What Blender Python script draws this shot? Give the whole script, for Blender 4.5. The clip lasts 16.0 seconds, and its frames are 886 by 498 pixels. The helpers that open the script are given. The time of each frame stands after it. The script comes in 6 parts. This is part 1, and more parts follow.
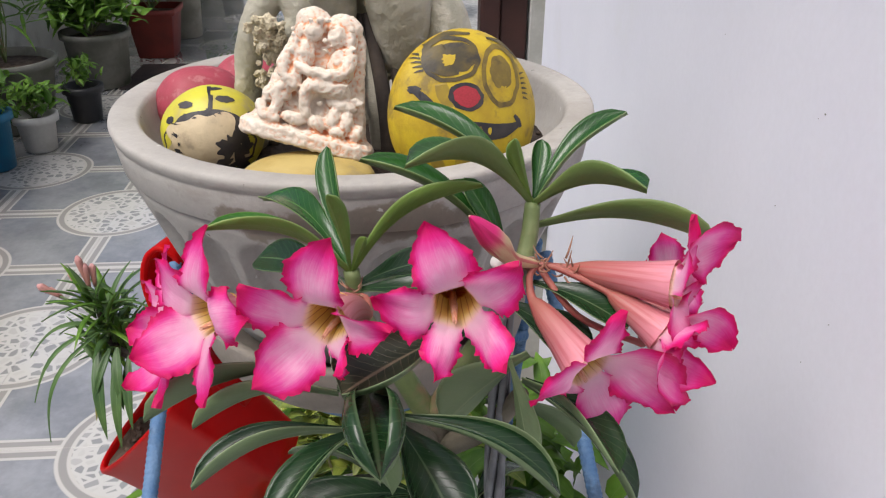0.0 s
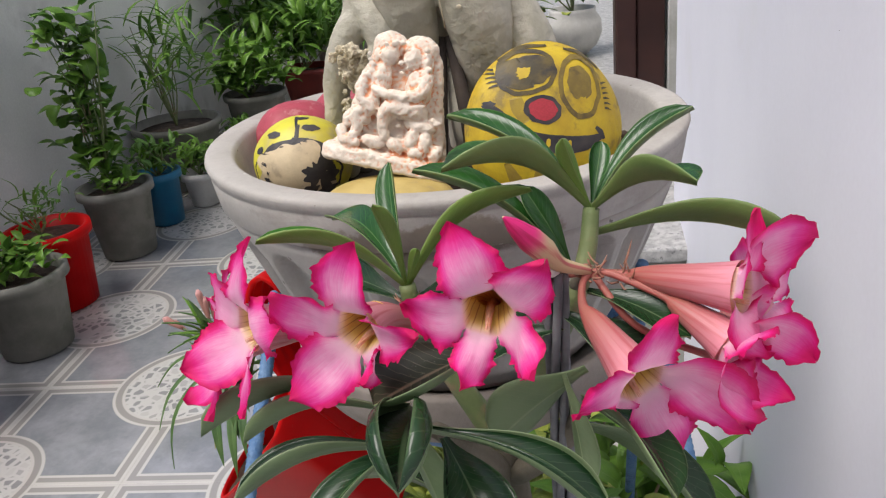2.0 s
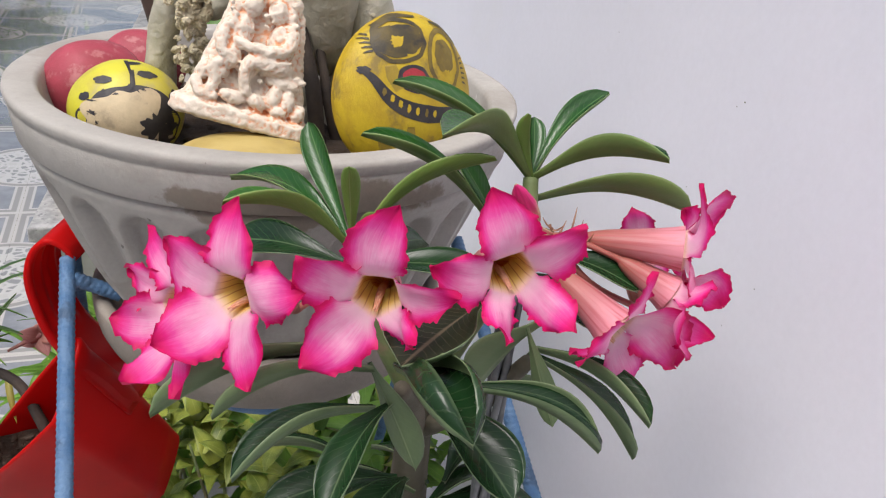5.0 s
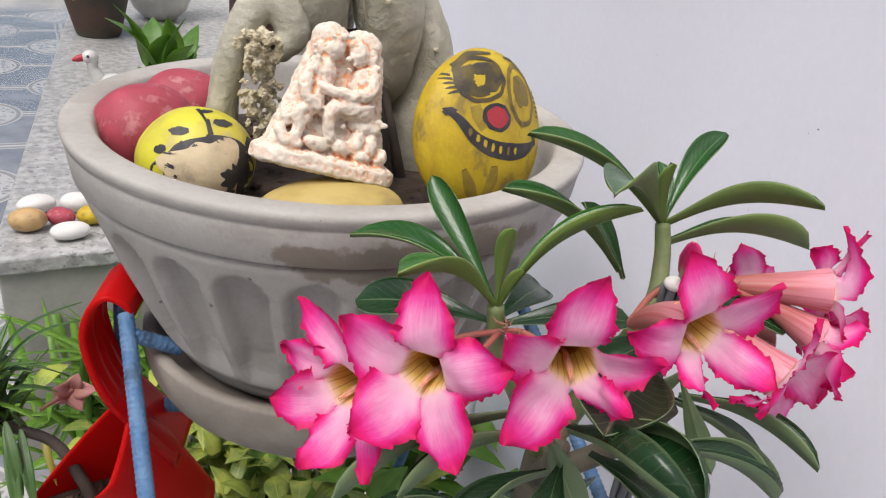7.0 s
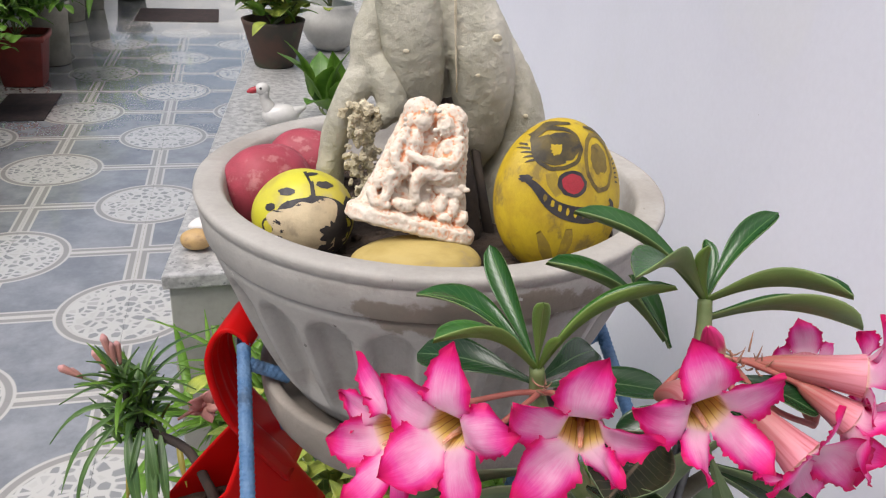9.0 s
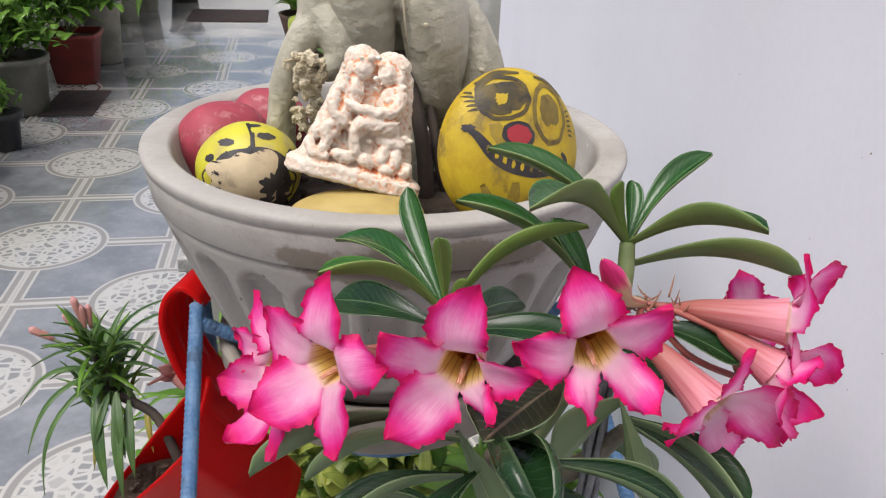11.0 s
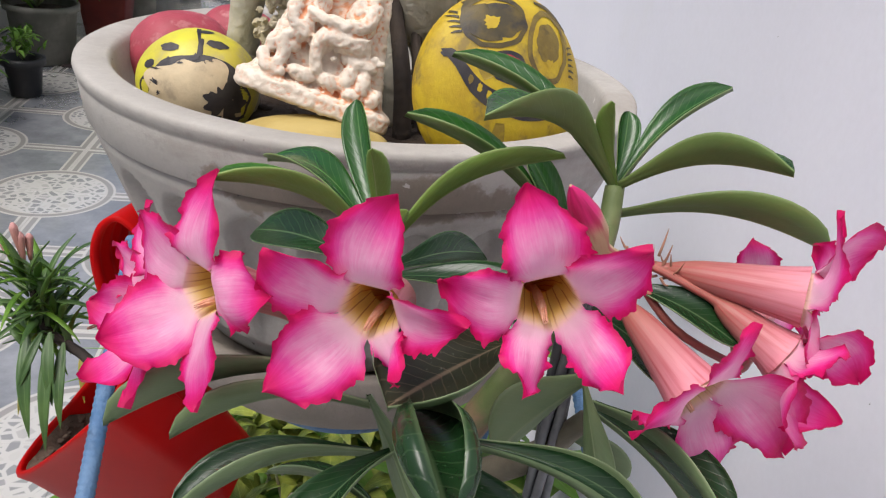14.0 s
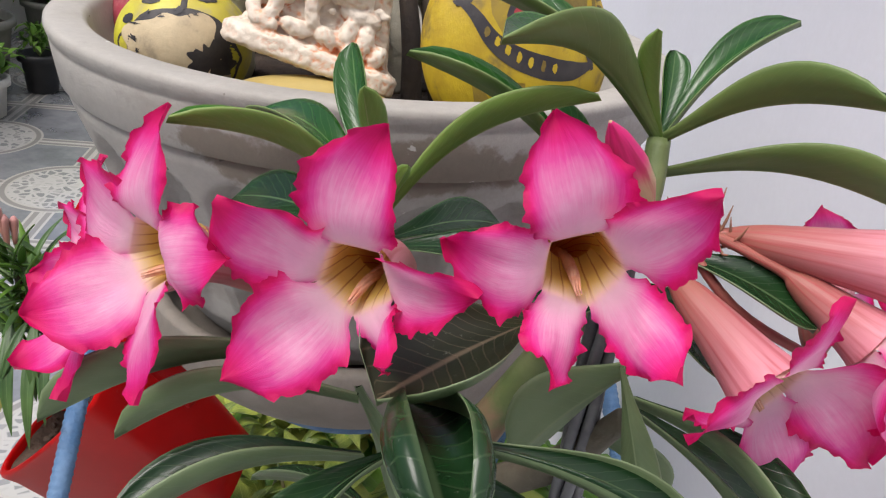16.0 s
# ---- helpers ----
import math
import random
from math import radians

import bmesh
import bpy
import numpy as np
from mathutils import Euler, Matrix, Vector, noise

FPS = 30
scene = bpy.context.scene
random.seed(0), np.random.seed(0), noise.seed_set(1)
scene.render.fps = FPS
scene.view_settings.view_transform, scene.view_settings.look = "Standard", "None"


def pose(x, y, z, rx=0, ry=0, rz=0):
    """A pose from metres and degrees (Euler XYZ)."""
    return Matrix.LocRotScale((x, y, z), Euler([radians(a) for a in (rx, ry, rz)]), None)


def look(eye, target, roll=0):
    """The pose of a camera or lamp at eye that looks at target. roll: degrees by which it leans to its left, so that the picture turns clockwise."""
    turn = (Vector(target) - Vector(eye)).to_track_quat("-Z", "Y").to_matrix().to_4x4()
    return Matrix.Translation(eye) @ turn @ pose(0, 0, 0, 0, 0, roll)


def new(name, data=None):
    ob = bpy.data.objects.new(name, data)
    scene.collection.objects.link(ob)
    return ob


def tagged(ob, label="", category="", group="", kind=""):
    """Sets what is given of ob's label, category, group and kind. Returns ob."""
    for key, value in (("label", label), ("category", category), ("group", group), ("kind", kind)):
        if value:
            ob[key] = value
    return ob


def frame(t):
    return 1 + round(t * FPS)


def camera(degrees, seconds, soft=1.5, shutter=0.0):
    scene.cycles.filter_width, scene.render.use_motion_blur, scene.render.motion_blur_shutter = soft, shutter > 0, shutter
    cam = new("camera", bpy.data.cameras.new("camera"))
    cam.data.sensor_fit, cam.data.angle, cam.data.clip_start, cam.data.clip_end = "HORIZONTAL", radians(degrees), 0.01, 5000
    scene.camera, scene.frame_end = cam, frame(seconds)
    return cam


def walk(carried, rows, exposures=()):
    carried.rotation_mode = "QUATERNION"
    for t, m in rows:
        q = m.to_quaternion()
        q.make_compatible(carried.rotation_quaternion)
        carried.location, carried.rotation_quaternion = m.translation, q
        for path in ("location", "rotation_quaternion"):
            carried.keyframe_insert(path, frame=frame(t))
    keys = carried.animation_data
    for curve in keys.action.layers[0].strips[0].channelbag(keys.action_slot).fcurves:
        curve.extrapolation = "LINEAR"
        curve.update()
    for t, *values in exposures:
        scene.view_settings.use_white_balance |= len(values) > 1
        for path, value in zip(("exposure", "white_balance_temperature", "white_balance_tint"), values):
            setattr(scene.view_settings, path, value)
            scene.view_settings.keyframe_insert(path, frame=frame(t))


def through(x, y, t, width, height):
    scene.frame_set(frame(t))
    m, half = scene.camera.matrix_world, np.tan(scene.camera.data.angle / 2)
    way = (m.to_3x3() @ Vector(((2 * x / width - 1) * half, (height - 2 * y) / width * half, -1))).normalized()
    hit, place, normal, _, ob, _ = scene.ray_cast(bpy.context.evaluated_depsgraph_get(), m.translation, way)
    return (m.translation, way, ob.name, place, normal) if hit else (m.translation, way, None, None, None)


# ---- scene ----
cam = camera(56.96, 16.0, soft=1.2)
# seconds, place in metres, tilt, lean and turn in degrees
ROWS = [
    (0.0, 0.9043, -2.1801, 1.1517, -27.17, -0.32, -4.16),
    (0.5, 0.9186, -2.1744, 1.1382, -26.93, 2.63, -2.52),
    (1.0, 0.9322, -2.1703, 1.1303, -26.04, 4.12, 0.24),
    (1.5, 0.9437, -2.1706, 1.1282, -24.64, 5.47, 3.91),
    (2.0, 0.9530, -2.1731, 1.1276, -23.57, 5.50, 5.11),
    (2.5, 0.9409, -2.1726, 1.1258, -24.04, 3.17, 0.56),
    (3.0, 0.9187, -2.1801, 1.1274, -24.73, -0.14, -5.65),
    (5.5, 0.7626, -2.1528, 1.1358, -26.24, -6.16, -20.54),
    (6.0, 0.7382, -2.1367, 1.1392, -26.20, -6.15, -22.43),
    (6.5, 0.7188, -2.1247, 1.1395, -25.88, -6.11, -23.86),
    (7.0, 0.6973, -2.1065, 1.1447, -25.72, -5.81, -24.77),
    (7.5, 0.6955, -2.1188, 1.1752, -25.43, -5.06, -23.49),
    (8.0, 0.7040, -2.1391, 1.1932, -25.60, -4.19, -19.79),
    (10.5, 0.7948, -2.1598, 1.1725, -24.89, -2.44, -9.67),
    (11.0, 0.8140, -2.1651, 1.1563, -25.22, -2.17, -9.81),
    (11.5, 0.8352, -2.1682, 1.1446, -24.95, -4.41, -8.48),
    (12.0, 0.8473, -2.1684, 1.1411, -25.11, -5.96, -6.80),
    (12.5, 0.8490, -2.1701, 1.1409, -25.32, -6.63, -6.38),
    (13.0, 0.8500, -2.1692, 1.1405, -25.42, -6.77, -6.34),
    (13.5, 0.8550, -2.1560, 1.1297, -25.61, -6.78, -6.57),
    (14.0, 0.8612, -2.1103, 1.0989, -25.80, -6.55, -6.10),
    (14.5, 0.8581, -2.0850, 1.0904, -26.29, -6.22, -5.72),
    (15.0, 0.8665, -2.0759, 1.0834, -26.24, -5.98, -5.37),
    (15.5, 0.8780, -2.0723, 1.0691, -26.03, -5.94, -4.66),
    (16.0, 0.8733, -2.0675, 1.0647, -25.87, -6.14, -4.80),
]
walk(cam, [(t, pose(x, y, z, 90 + rx, ry, rz)) for t, x, y, z, rx, ry, rz in ROWS],
     exposures=[(0.0, 0.21), (16.0, 0.21)])

# ---- light: bright overcast day ----
world = bpy.data.worlds.new("sky")
scene.world = world
world.use_nodes = True
sky = world.node_tree.nodes.new("ShaderNodeTexSky")
sky.sky_type, sky.sun_disc = "NISHITA", False
sky.sun_elevation, sky.sun_rotation = radians(64), radians(238)
sky.dust_density, sky.ozone_density = 5.0, 1.0
back = world.node_tree.nodes["Background"]
back.inputs["Strength"].default_value = 0.098
world.node_tree.links.new(sky.outputs[0], back.inputs[0])
sun = new("sun", bpy.data.lights.new("sun", "SUN"))
sun.data.energy, sun.data.angle, sun.data.color = 2.5, radians(36), (1.0, 0.97, 0.975)
sun.matrix_world = look((-1.05, -2.8, 5.4), (0.9, -1.6, 0.8))


# ---- materials ----
def shader(name):
    mat = bpy.data.materials.new(name)
    mat.use_nodes = True
    n, l = mat.node_tree.nodes, mat.node_tree.links
    return mat, n, l, n["Principled BSDF"]


def maths(n, l, op, a, b=None, clamp=False):
    m = n.new("ShaderNodeMath")
    m.operation, m.use_clamp = op, clamp
    for i, v in enumerate((a, b)):
        if v is None:
            continue
        if isinstance(v, (int, float)):
            m.inputs[i].default_value = v
        else:
            l.new(v, m.inputs[i])
    return m.outputs[0]


def step(n, l, v, lo, hi):
    m = n.new("ShaderNodeMapRange")
    m.interpolation_type = "SMOOTHSTEP"
    l.new(v, m.inputs[0])
    m.inputs[1].default_value, m.inputs[2].default_value = lo, hi
    return m.outputs[0]


def mix(n, l, f, a, b, kind="MIX"):
    m = n.new("ShaderNodeMix")
    m.data_type, m.blend_type = "RGBA", kind
    for i, v in ((0, f), (6, a), (7, b)):
        if isinstance(v, (int, float)):
            m.inputs[i].default_value = v
        elif isinstance(v, tuple):
            m.inputs[i].default_value = (*v[:3], 1)
        else:
            l.new(v, m.inputs[i])
    return m.outputs[2]


def noise_of(n, l, co, scale, detail=4, rough=0.55):
    t = n.new("ShaderNodeTexNoise")
    t.inputs["Scale"].default_value, t.inputs["Detail"].default_value = scale, detail
    t.inputs["Roughness"].default_value = rough
    l.new(co, t.inputs["Vector"])
    return t.outputs[0]


def relief(n, l, bsdf, height, strength, distance=0.002):
    b = n.new("ShaderNodeBump")
    b.inputs["Strength"].default_value, b.inputs["Distance"].default_value = strength, distance
    l.new(height, b.inputs["Height"])
    l.new(b.outputs[0], bsdf.inputs["Normal"])


def surface(name, c1, c2, scale=8.0, rough=0.7, grain=60.0, bump=0.25, c3=None, patchy=3.0, metal=0.0, depth=0.002, vary=0.0, spec=0.5, speck=0.35):
    """Two tones in clouds, a third in patches, a fine grain and its relief."""
    mat, n, l, b = shader(name)
    co = n.new("ShaderNodeTexCoord").outputs["Object"]
    big = noise_of(n, l, co, scale)
    fine = noise_of(n, l, co, grain, 6, 0.65)
    col = mix(n, l, step(n, l, big, 0.35, 0.65), c1, c2)
    if c3:
        col = mix(n, l, step(n, l, noise_of(n, l, co, patchy, 5, 0.6), 0.54, 0.68), col, c3)
    col = mix(n, l, speck, col, mix(n, l, fine, (0.55, 0.55, 0.55), (1.4, 1.4, 1.4)), "MULTIPLY")
    if vary:
        info = n.new("ShaderNodeObjectInfo")
        tone = maths(n, l, "MULTIPLY_ADD", info.outputs["Random"], vary)
        tone.node.inputs[2].default_value = 1 - vary / 2
        col = mix(n, l, 1.0, col, tone, "MULTIPLY")
    l.new(col, b.inputs["Base Color"])
    r = maths(n, l, "MULTIPLY_ADD", fine, 0.25)
    r.node.inputs[2].default_value = rough - 0.125
    l.new(r, b.inputs["Roughness"])
    b.inputs["Metallic"].default_value = metal
    b.inputs["Specular IOR Level"].default_value = spec
    relief(n, l, b, maths(n, l, "ADD", fine, big), bump, depth)
    return mat


def glow_through(mat, n, l, bsdf, col, amount):
    """Thin tissue lets some light through."""
    tr = n.new("ShaderNodeBsdfTranslucent")
    l.new(col, tr.inputs[0])
    m = n.new("ShaderNodeMixShader")
    m.inputs[0].default_value = amount
    l.new(bsdf.outputs[0], m.inputs[1])
    l.new(tr.outputs[0], m.inputs[2])
    l.new(m.outputs[0], n["Material Output"].inputs[0])


def leaf_surface(name, dark, light, rib, rough, dust=0.0, veins=0.35, through=0.08, spec=0.5):
    mat, n, l, b = shader(name)
    tc = n.new("ShaderNodeTexCoord")
    sep = n.new("ShaderNodeSeparateXYZ")
    l.new(tc.outputs["UV"], sep.inputs[0])
    u, v = sep.outputs[0], sep.outputs[1]
    off = maths(n, l, "ABSOLUTE", maths(n, l, "SUBTRACT", u, 0.5))
    wob = noise_of(n, l, tc.outputs["Object"], 90.0, 3)
    lat = maths(n, l, "SUBTRACT", maths(n, l, "MULTIPLY", v, 13.0), maths(n, l, "MULTIPLY", off, 7.0))
    lat = maths(n, l, "ADD", lat, maths(n, l, "MULTIPLY", wob, 0.9))
    saw = maths(n, l, "ABSOLUTE", maths(n, l, "SUBTRACT", maths(n, l, "FRACT", lat), 0.5))
    vein = maths(n, l, "SUBTRACT", 1.0, step(n, l, saw, 0.0, 0.10))
    vein = maths(n, l, "MULTIPLY", vein, veins)
    mid = maths(n, l, "SUBTRACT", 1.0, step(n, l, off, 0.006, 0.028))
    big = noise_of(n, l, tc.outputs["Object"], 28.0, 4)
    col = mix(n, l, step(n, l, big, 0.3, 0.7), dark, light)
    info = n.new("ShaderNodeObjectInfo")
    col = mix(n, l, maths(n, l, "MULTIPLY", info.outputs["Random"], 0.45), col, light)
    col = mix(n, l, vein, col, rib)
    col = mix(n, l, maths(n, l, "MULTIPLY", mid, 0.6), col, rib)
    col = mix(n, l, maths(n, l, "MULTIPLY", step(n, l, off, 0.465, 0.495), 0.45), col, rib)
    if dust:
        fine = noise_of(n, l, tc.outputs["Object"], 420.0, 5, 0.7)
        col = mix(n, l, maths(n, l, "MULTIPLY", step(n, l, fine, 0.62, 0.75), dust), col, (0.42, 0.42, 0.36))
    l.new(col, b.inputs["Base Color"])
    b.inputs["Roughness"].default_value = rough
    b.inputs["Specular IOR Level"].default_value = spec
    h = maths(n, l, "ADD", maths(n, l, "MULTIPLY", vein, -1.0), maths(n, l, "MULTIPLY", wob, 0.5))
    relief(n, l, b, h, 0.35, 0.0008)
    glow_through(mat, n, l, b, col, through)
    return mat


def petal_surface():
    """Pale heart, deep pink rim, fine rays from the throat outwards."""
    mat, n, l, b = shader("petal")
    tc = n.new("ShaderNodeTexCoord")
    sep = n.new("ShaderNodeSeparateXYZ")
    l.new(tc.outputs["UV"], sep.inputs[0])
    u, v = sep.outputs[0], sep.outputs[1]
    info = n.new("ShaderNodeObjectInfo")
    strip = n.new("ShaderNodeCombineXYZ")
    fan = maths(n, l, "DIVIDE", maths(n, l, "SUBTRACT", u, 0.5), maths(n, l, "ADD", maths(n, l, "MULTIPLY", v, 0.5), 0.5))
    l.new(maths(n, l, "MULTIPLY", fan, 15.0), strip.inputs[0])
    l.new(maths(n, l, "MULTIPLY", v, 1.4), strip.inputs[1])
    l.new(maths(n, l, "MULTIPLY", info.outputs["Random"], 50.0), strip.inputs[2])
    rays = noise_of(n, l, strip.outputs[0], 2.2, 5, 0.62)
    soft = noise_of(n, l, tc.outputs["Object"], 120.0, 3)
    off = maths(n, l, "MULTIPLY", maths(n, l, "ABSOLUTE", maths(n, l, "SUBTRACT", u, 0.5)), 2.0)
    edge = maths(n, l, "MAXIMUM", maths(n, l, "MULTIPLY", maths(n, l, "POWER", off, 3.2), step(n, l, v, -0.12, 0.40)), maths(n, l, "POWER", maths(n, l, "MAXIMUM", v, 0.0), 4.6))
    edge = maths(n, l, "ADD", edge, maths(n, l, "MULTIPLY", maths(n, l, "SUBTRACT", rays, 0.5), 0.30))
    edge = maths(n, l, "ADD", edge, maths(n, l, "MULTIPLY", maths(n, l, "SUBTRACT", soft, 0.5), 0.22))
    edge = maths(n, l, "ADD", edge, maths(n, l, "MULTIPLY", maths(n, l, "SUBTRACT", v, 0.35), 0.14))
    ramp = n.new("ShaderNodeValToRGB")
    stops = ramp.color_ramp.elements
    stops[0].position, stops[0].color = 0.0, (0.92, 0.43, 0.64, 1)
    stops[1].position, stops[1].color = 0.95, (0.62, 0.005, 0.115, 1)
    for p, c in ((0.15, (0.88, 0.25, 0.51, 1)), (0.32, (0.84, 0.090, 0.38, 1)), (0.52, (0.79, 0.020, 0.245, 1)), (0.72, (0.71, 0.008, 0.15, 1))):
        e = stops.new(p)
        e.color = c
    l.new(edge, ramp.inputs[0])
    wash = maths(n, l, "MULTIPLY", maths(n, l, "SUBTRACT", 1.0, step(n, l, v, 0.02, 0.34)), maths(n, l, "SUBTRACT", 1.0, step(n, l, off, 0.55, 1.1)))
    inner = maths(n, l, "SUBTRACT", 1.0, step(n, l, v, -0.06, 0.06))
    col = mix(n, l, maths(n, l, "MAXIMUM", maths(n, l, "MULTIPLY", wash, 0.55), inner), ramp.outputs[0], (0.90, 0.68, 0.70))
    heart = maths(n, l, "SUBTRACT", 1.0, step(n, l, maths(n, l, "ADD", v, maths(n, l, "MULTIPLY", rays, 0.16)), -0.08, 0.16))
    col = mix(n, l, heart, col, (0.92, 0.69, 0.18))
    across = maths(n, l, "ADD", maths(n, l, "MULTIPLY", u, 3.0), maths(n, l, "MULTIPLY", soft, 0.3))
    line = maths(n, l, "ABSOLUTE", maths(n, l, "SUBTRACT", maths(n, l, "FRACT", across), 0.55))
    line = maths(n, l, "MULTIPLY", maths(n, l, "SUBTRACT", 1.0, step(n, l, line, 0.03, 0.11)), maths(n, l, "SUBTRACT", 1.0, step(n, l, maths(n, l, "ADD", v, maths(n, l, "MULTIPLY", rays, 0.2)), -0.05, 0.16)))
    col = mix(n, l, maths(n, l, "MULTIPLY", line, 0.60), col, (0.42, 0.10, 0.03))
    fine = noise_of(n, l, tc.outputs["Object"], 500.0, 3)
    col = mix(n, l, 0.12, col, mix(n, l, fine, (0.6, 0.6, 0.6), (1.4, 1.4, 1.4)), "MULTIPLY")
    l.new(col, b.inputs["Base Color"])
    b.inputs["Roughness"].default_value = 0.5
    b.inputs["Specular IOR Level"].default_value = 0.3
    relief(n, l, b, maths(n, l, "ADD", rays, maths(n, l, "MULTIPLY", soft, 0.8)), 0.22, 0.0012)
    glow_through(mat, n, l, b, col, 0.36)
    return mat


def throat_surface():
    """Yellow funnel, pale at its mouth, with fifteen dark guide lines that fade out towards the petals."""
    mat, n, l, b = shader("flower_throat")
    tc = n.new("ShaderNodeTexCoord")
    sep = n.new("ShaderNodeSeparateXYZ")
    l.new(tc.outputs["UV"], sep.inputs[0])
    u, v = sep.outputs[0], sep.outputs[1]
    wob = noise_of(n, l, tc.outputs["Object"], 160.0, 3)
    col = mix(n, l, step(n, l, v, 0.35, 0.85), (0.90, 0.58, 0.09), (0.95, 0.76, 0.22))
    col = mix(n, l, step(n, l, maths(n, l, "ADD", v, maths(n, l, "MULTIPLY", wob, 0.10)), 0.90, 1.06), col, (0.90, 0.74, 0.42))
    across = maths(n, l, "ADD", maths(n, l, "MULTIPLY", u, 15.0), maths(n, l, "MULTIPLY", wob, 0.35))
    line = maths(n, l, "ABSOLUTE", maths(n, l, "SUBTRACT", maths(n, l, "FRACT", across), 0.5))
    line = maths(n, l, "SUBTRACT", 1.0, step(n, l, line, 0.02, 0.12))
    line = maths(n, l, "MULTIPLY", line, maths(n, l, "SUBTRACT", 1.0, step(n, l, v, 0.86, 0.99)))
    col = mix(n, l, maths(n, l, "MULTIPLY", line, 0.60), col, (0.55, 0.13, 0.04))
    l.new(col, b.inputs["Base Color"])
    b.inputs["Roughness"].default_value = 0.5
    b.inputs["Specular IOR Level"].default_value = 0.3
    relief(n, l, b, line, 0.2, 0.0008)
    glow_through(mat, n, l, b, col, 0.72)
    return mat


def along_surface(name, c_base, c_tip, streak, freq=26.0, lo=0.45, hi=0.7, rough=0.5, through=0.12, ends=(0.1, 0.95)):
    """Colour runs along v, with streaks lengthwise."""
    mat, n, l, b = shader(name)
    tc = n.new("ShaderNodeTexCoord")
    sep = n.new("ShaderNodeSeparateXYZ")
    l.new(tc.outputs["UV"], sep.inputs[0])
    strip = n.new("ShaderNodeCombineXYZ")
    l.new(maths(n, l, "MULTIPLY", sep.outputs[0], freq), strip.inputs[0])
    l.new(maths(n, l, "MULTIPLY", sep.outputs[1], 1.2), strip.inputs[1])
    rays = noise_of(n, l, strip.outputs[0], 1.0, 3, 0.5)
    col = mix(n, l, step(n, l, sep.outputs[1], *ends), c_base, c_tip)
    col = mix(n, l, maths(n, l, "MULTIPLY", step(n, l, rays, lo, hi), 0.7), col, streak)
    l.new(col, b.inputs["Base Color"])
    b.inputs["Roughness"].default_value = rough
    relief(n, l, b, rays, 0.3, 0.001)
    glow_through(mat, n, l, b, col, through)
    return mat


def tile_surface():
    """Printed glazed tile: pebbled roundels on every other corner, cream bands along the joints, slate field."""
    mat, n, l, b = shader("floor_tile")
    geo = n.new("ShaderNodeNewGeometry")
    sep = n.new("ShaderNodeSeparateXYZ")
    l.new(geo.outputs["Position"], sep.inputs[0])
    u, v = maths(n, l, "DIVIDE", sep.outputs[0], CELL), maths(n, l, "DIVIDE", sep.outputs[1], CELL)
    iu, iv = maths(n, l, "ROUND", u), maths(n, l, "ROUND", v)
    du, dv = maths(n, l, "SUBTRACT", u, iu), maths(n, l, "SUBTRACT", v, iv)
    odd = maths(n, l, "PINGPONG", maths(n, l, "ADD", iu, iv), 1.0)
    d = maths(n, l, "SQRT", maths(n, l, "ADD", maths(n, l, "MULTIPLY", du, du), maths(n, l, "MULTIPLY", dv, dv)))
    near = maths(n, l, "MINIMUM", maths(n, l, "ABSOLUTE", du), maths(n, l, "ABSOLUTE", dv))
    pos = geo.outputs["Position"]
    cloud = noise_of(n, l, pos, 5.0, 6, 0.65)
    fine = noise_of(n, l, pos, 60.0, 5, 0.6)
    field = mix(n, l, step(n, l, cloud, 0.35, 0.68), SLATE, PALE_SLATE)
    field = mix(n, l, 0.3, field, mix(n, l, fine, (0.6, 0.6, 0.6), (1.4, 1.4, 1.4)), "MULTIPLY")
    band_dark = (0.30, 0.29, 0.27)
    cream = (0.52, 0.50, 0.46)
    edge_line = maths(n, l, "MULTIPLY", step(n, l, near, 0.058, 0.064), maths(n, l, "SUBTRACT", 1.0, step(n, l, near, 0.078, 0.084)))
    mid_line = maths(n, l, "SUBTRACT", 1.0, step(n, l, near, 0.018, 0.026))
    inside = maths(n, l, "SUBTRACT", 1.0, step(n, l, near, 0.076, 0.084))
    col = mix(n, l, inside, field, band_dark)
    col = mix(n, l, maths(n, l, "MAXIMUM", edge_line, mid_line), col, cream)
    # roundel
    vor = n.new("ShaderNodeTexVoronoi")
    vor.feature = "DISTANCE_TO_EDGE"
    vor.inputs["Scale"].default_value = 38.0
    l.new(pos, vor.inputs["Vector"])
    cel = n.new("ShaderNodeTexVoronoi")
    cel.inputs["Scale"].default_value = 38.0
    l.new(pos, cel.inputs["Vector"])
    tint = n.new("ShaderNodeSeparateColor")
    l.new(cel.outputs["Color"], tint.inputs[0])
    peb = mix(n, l, step(n, l, tint.outputs[0], 0.45, 0.95), (0.27, 0.275, 0.27), (0.50, 0.49, 0.46))
    peb = mix(n, l, step(n, l, vor.outputs["Distance"], 0.10, 0.20), (0.53, 0.52, 0.49), peb)
    disc = maths(n, l, "SUBTRACT", 1.0, step(n, l, d, 0.475, 0.485))
    ring = mix(n, l, step(n, l, d, 0.395, 0.405), peb, cream)
    ring = mix(n, l, step(n, l, d, 0.415, 0.425), ring, band_dark)
    ring = mix(n, l, step(n, l, d, 0.455, 0.465), ring, cream)
    col = mix(n, l, maths(n, l, "MULTIPLY", disc, odd), col, ring)
    dirt = noise_of(n, l, pos, 2.3, 6, 0.7)
    col = mix(n, l, maths(n, l, "MULTIPLY", step(n, l, dirt, 0.5, 0.75), 0.25), col, (0.24, 0.22, 0.20))
    l.new(col, b.inputs["Base Color"])
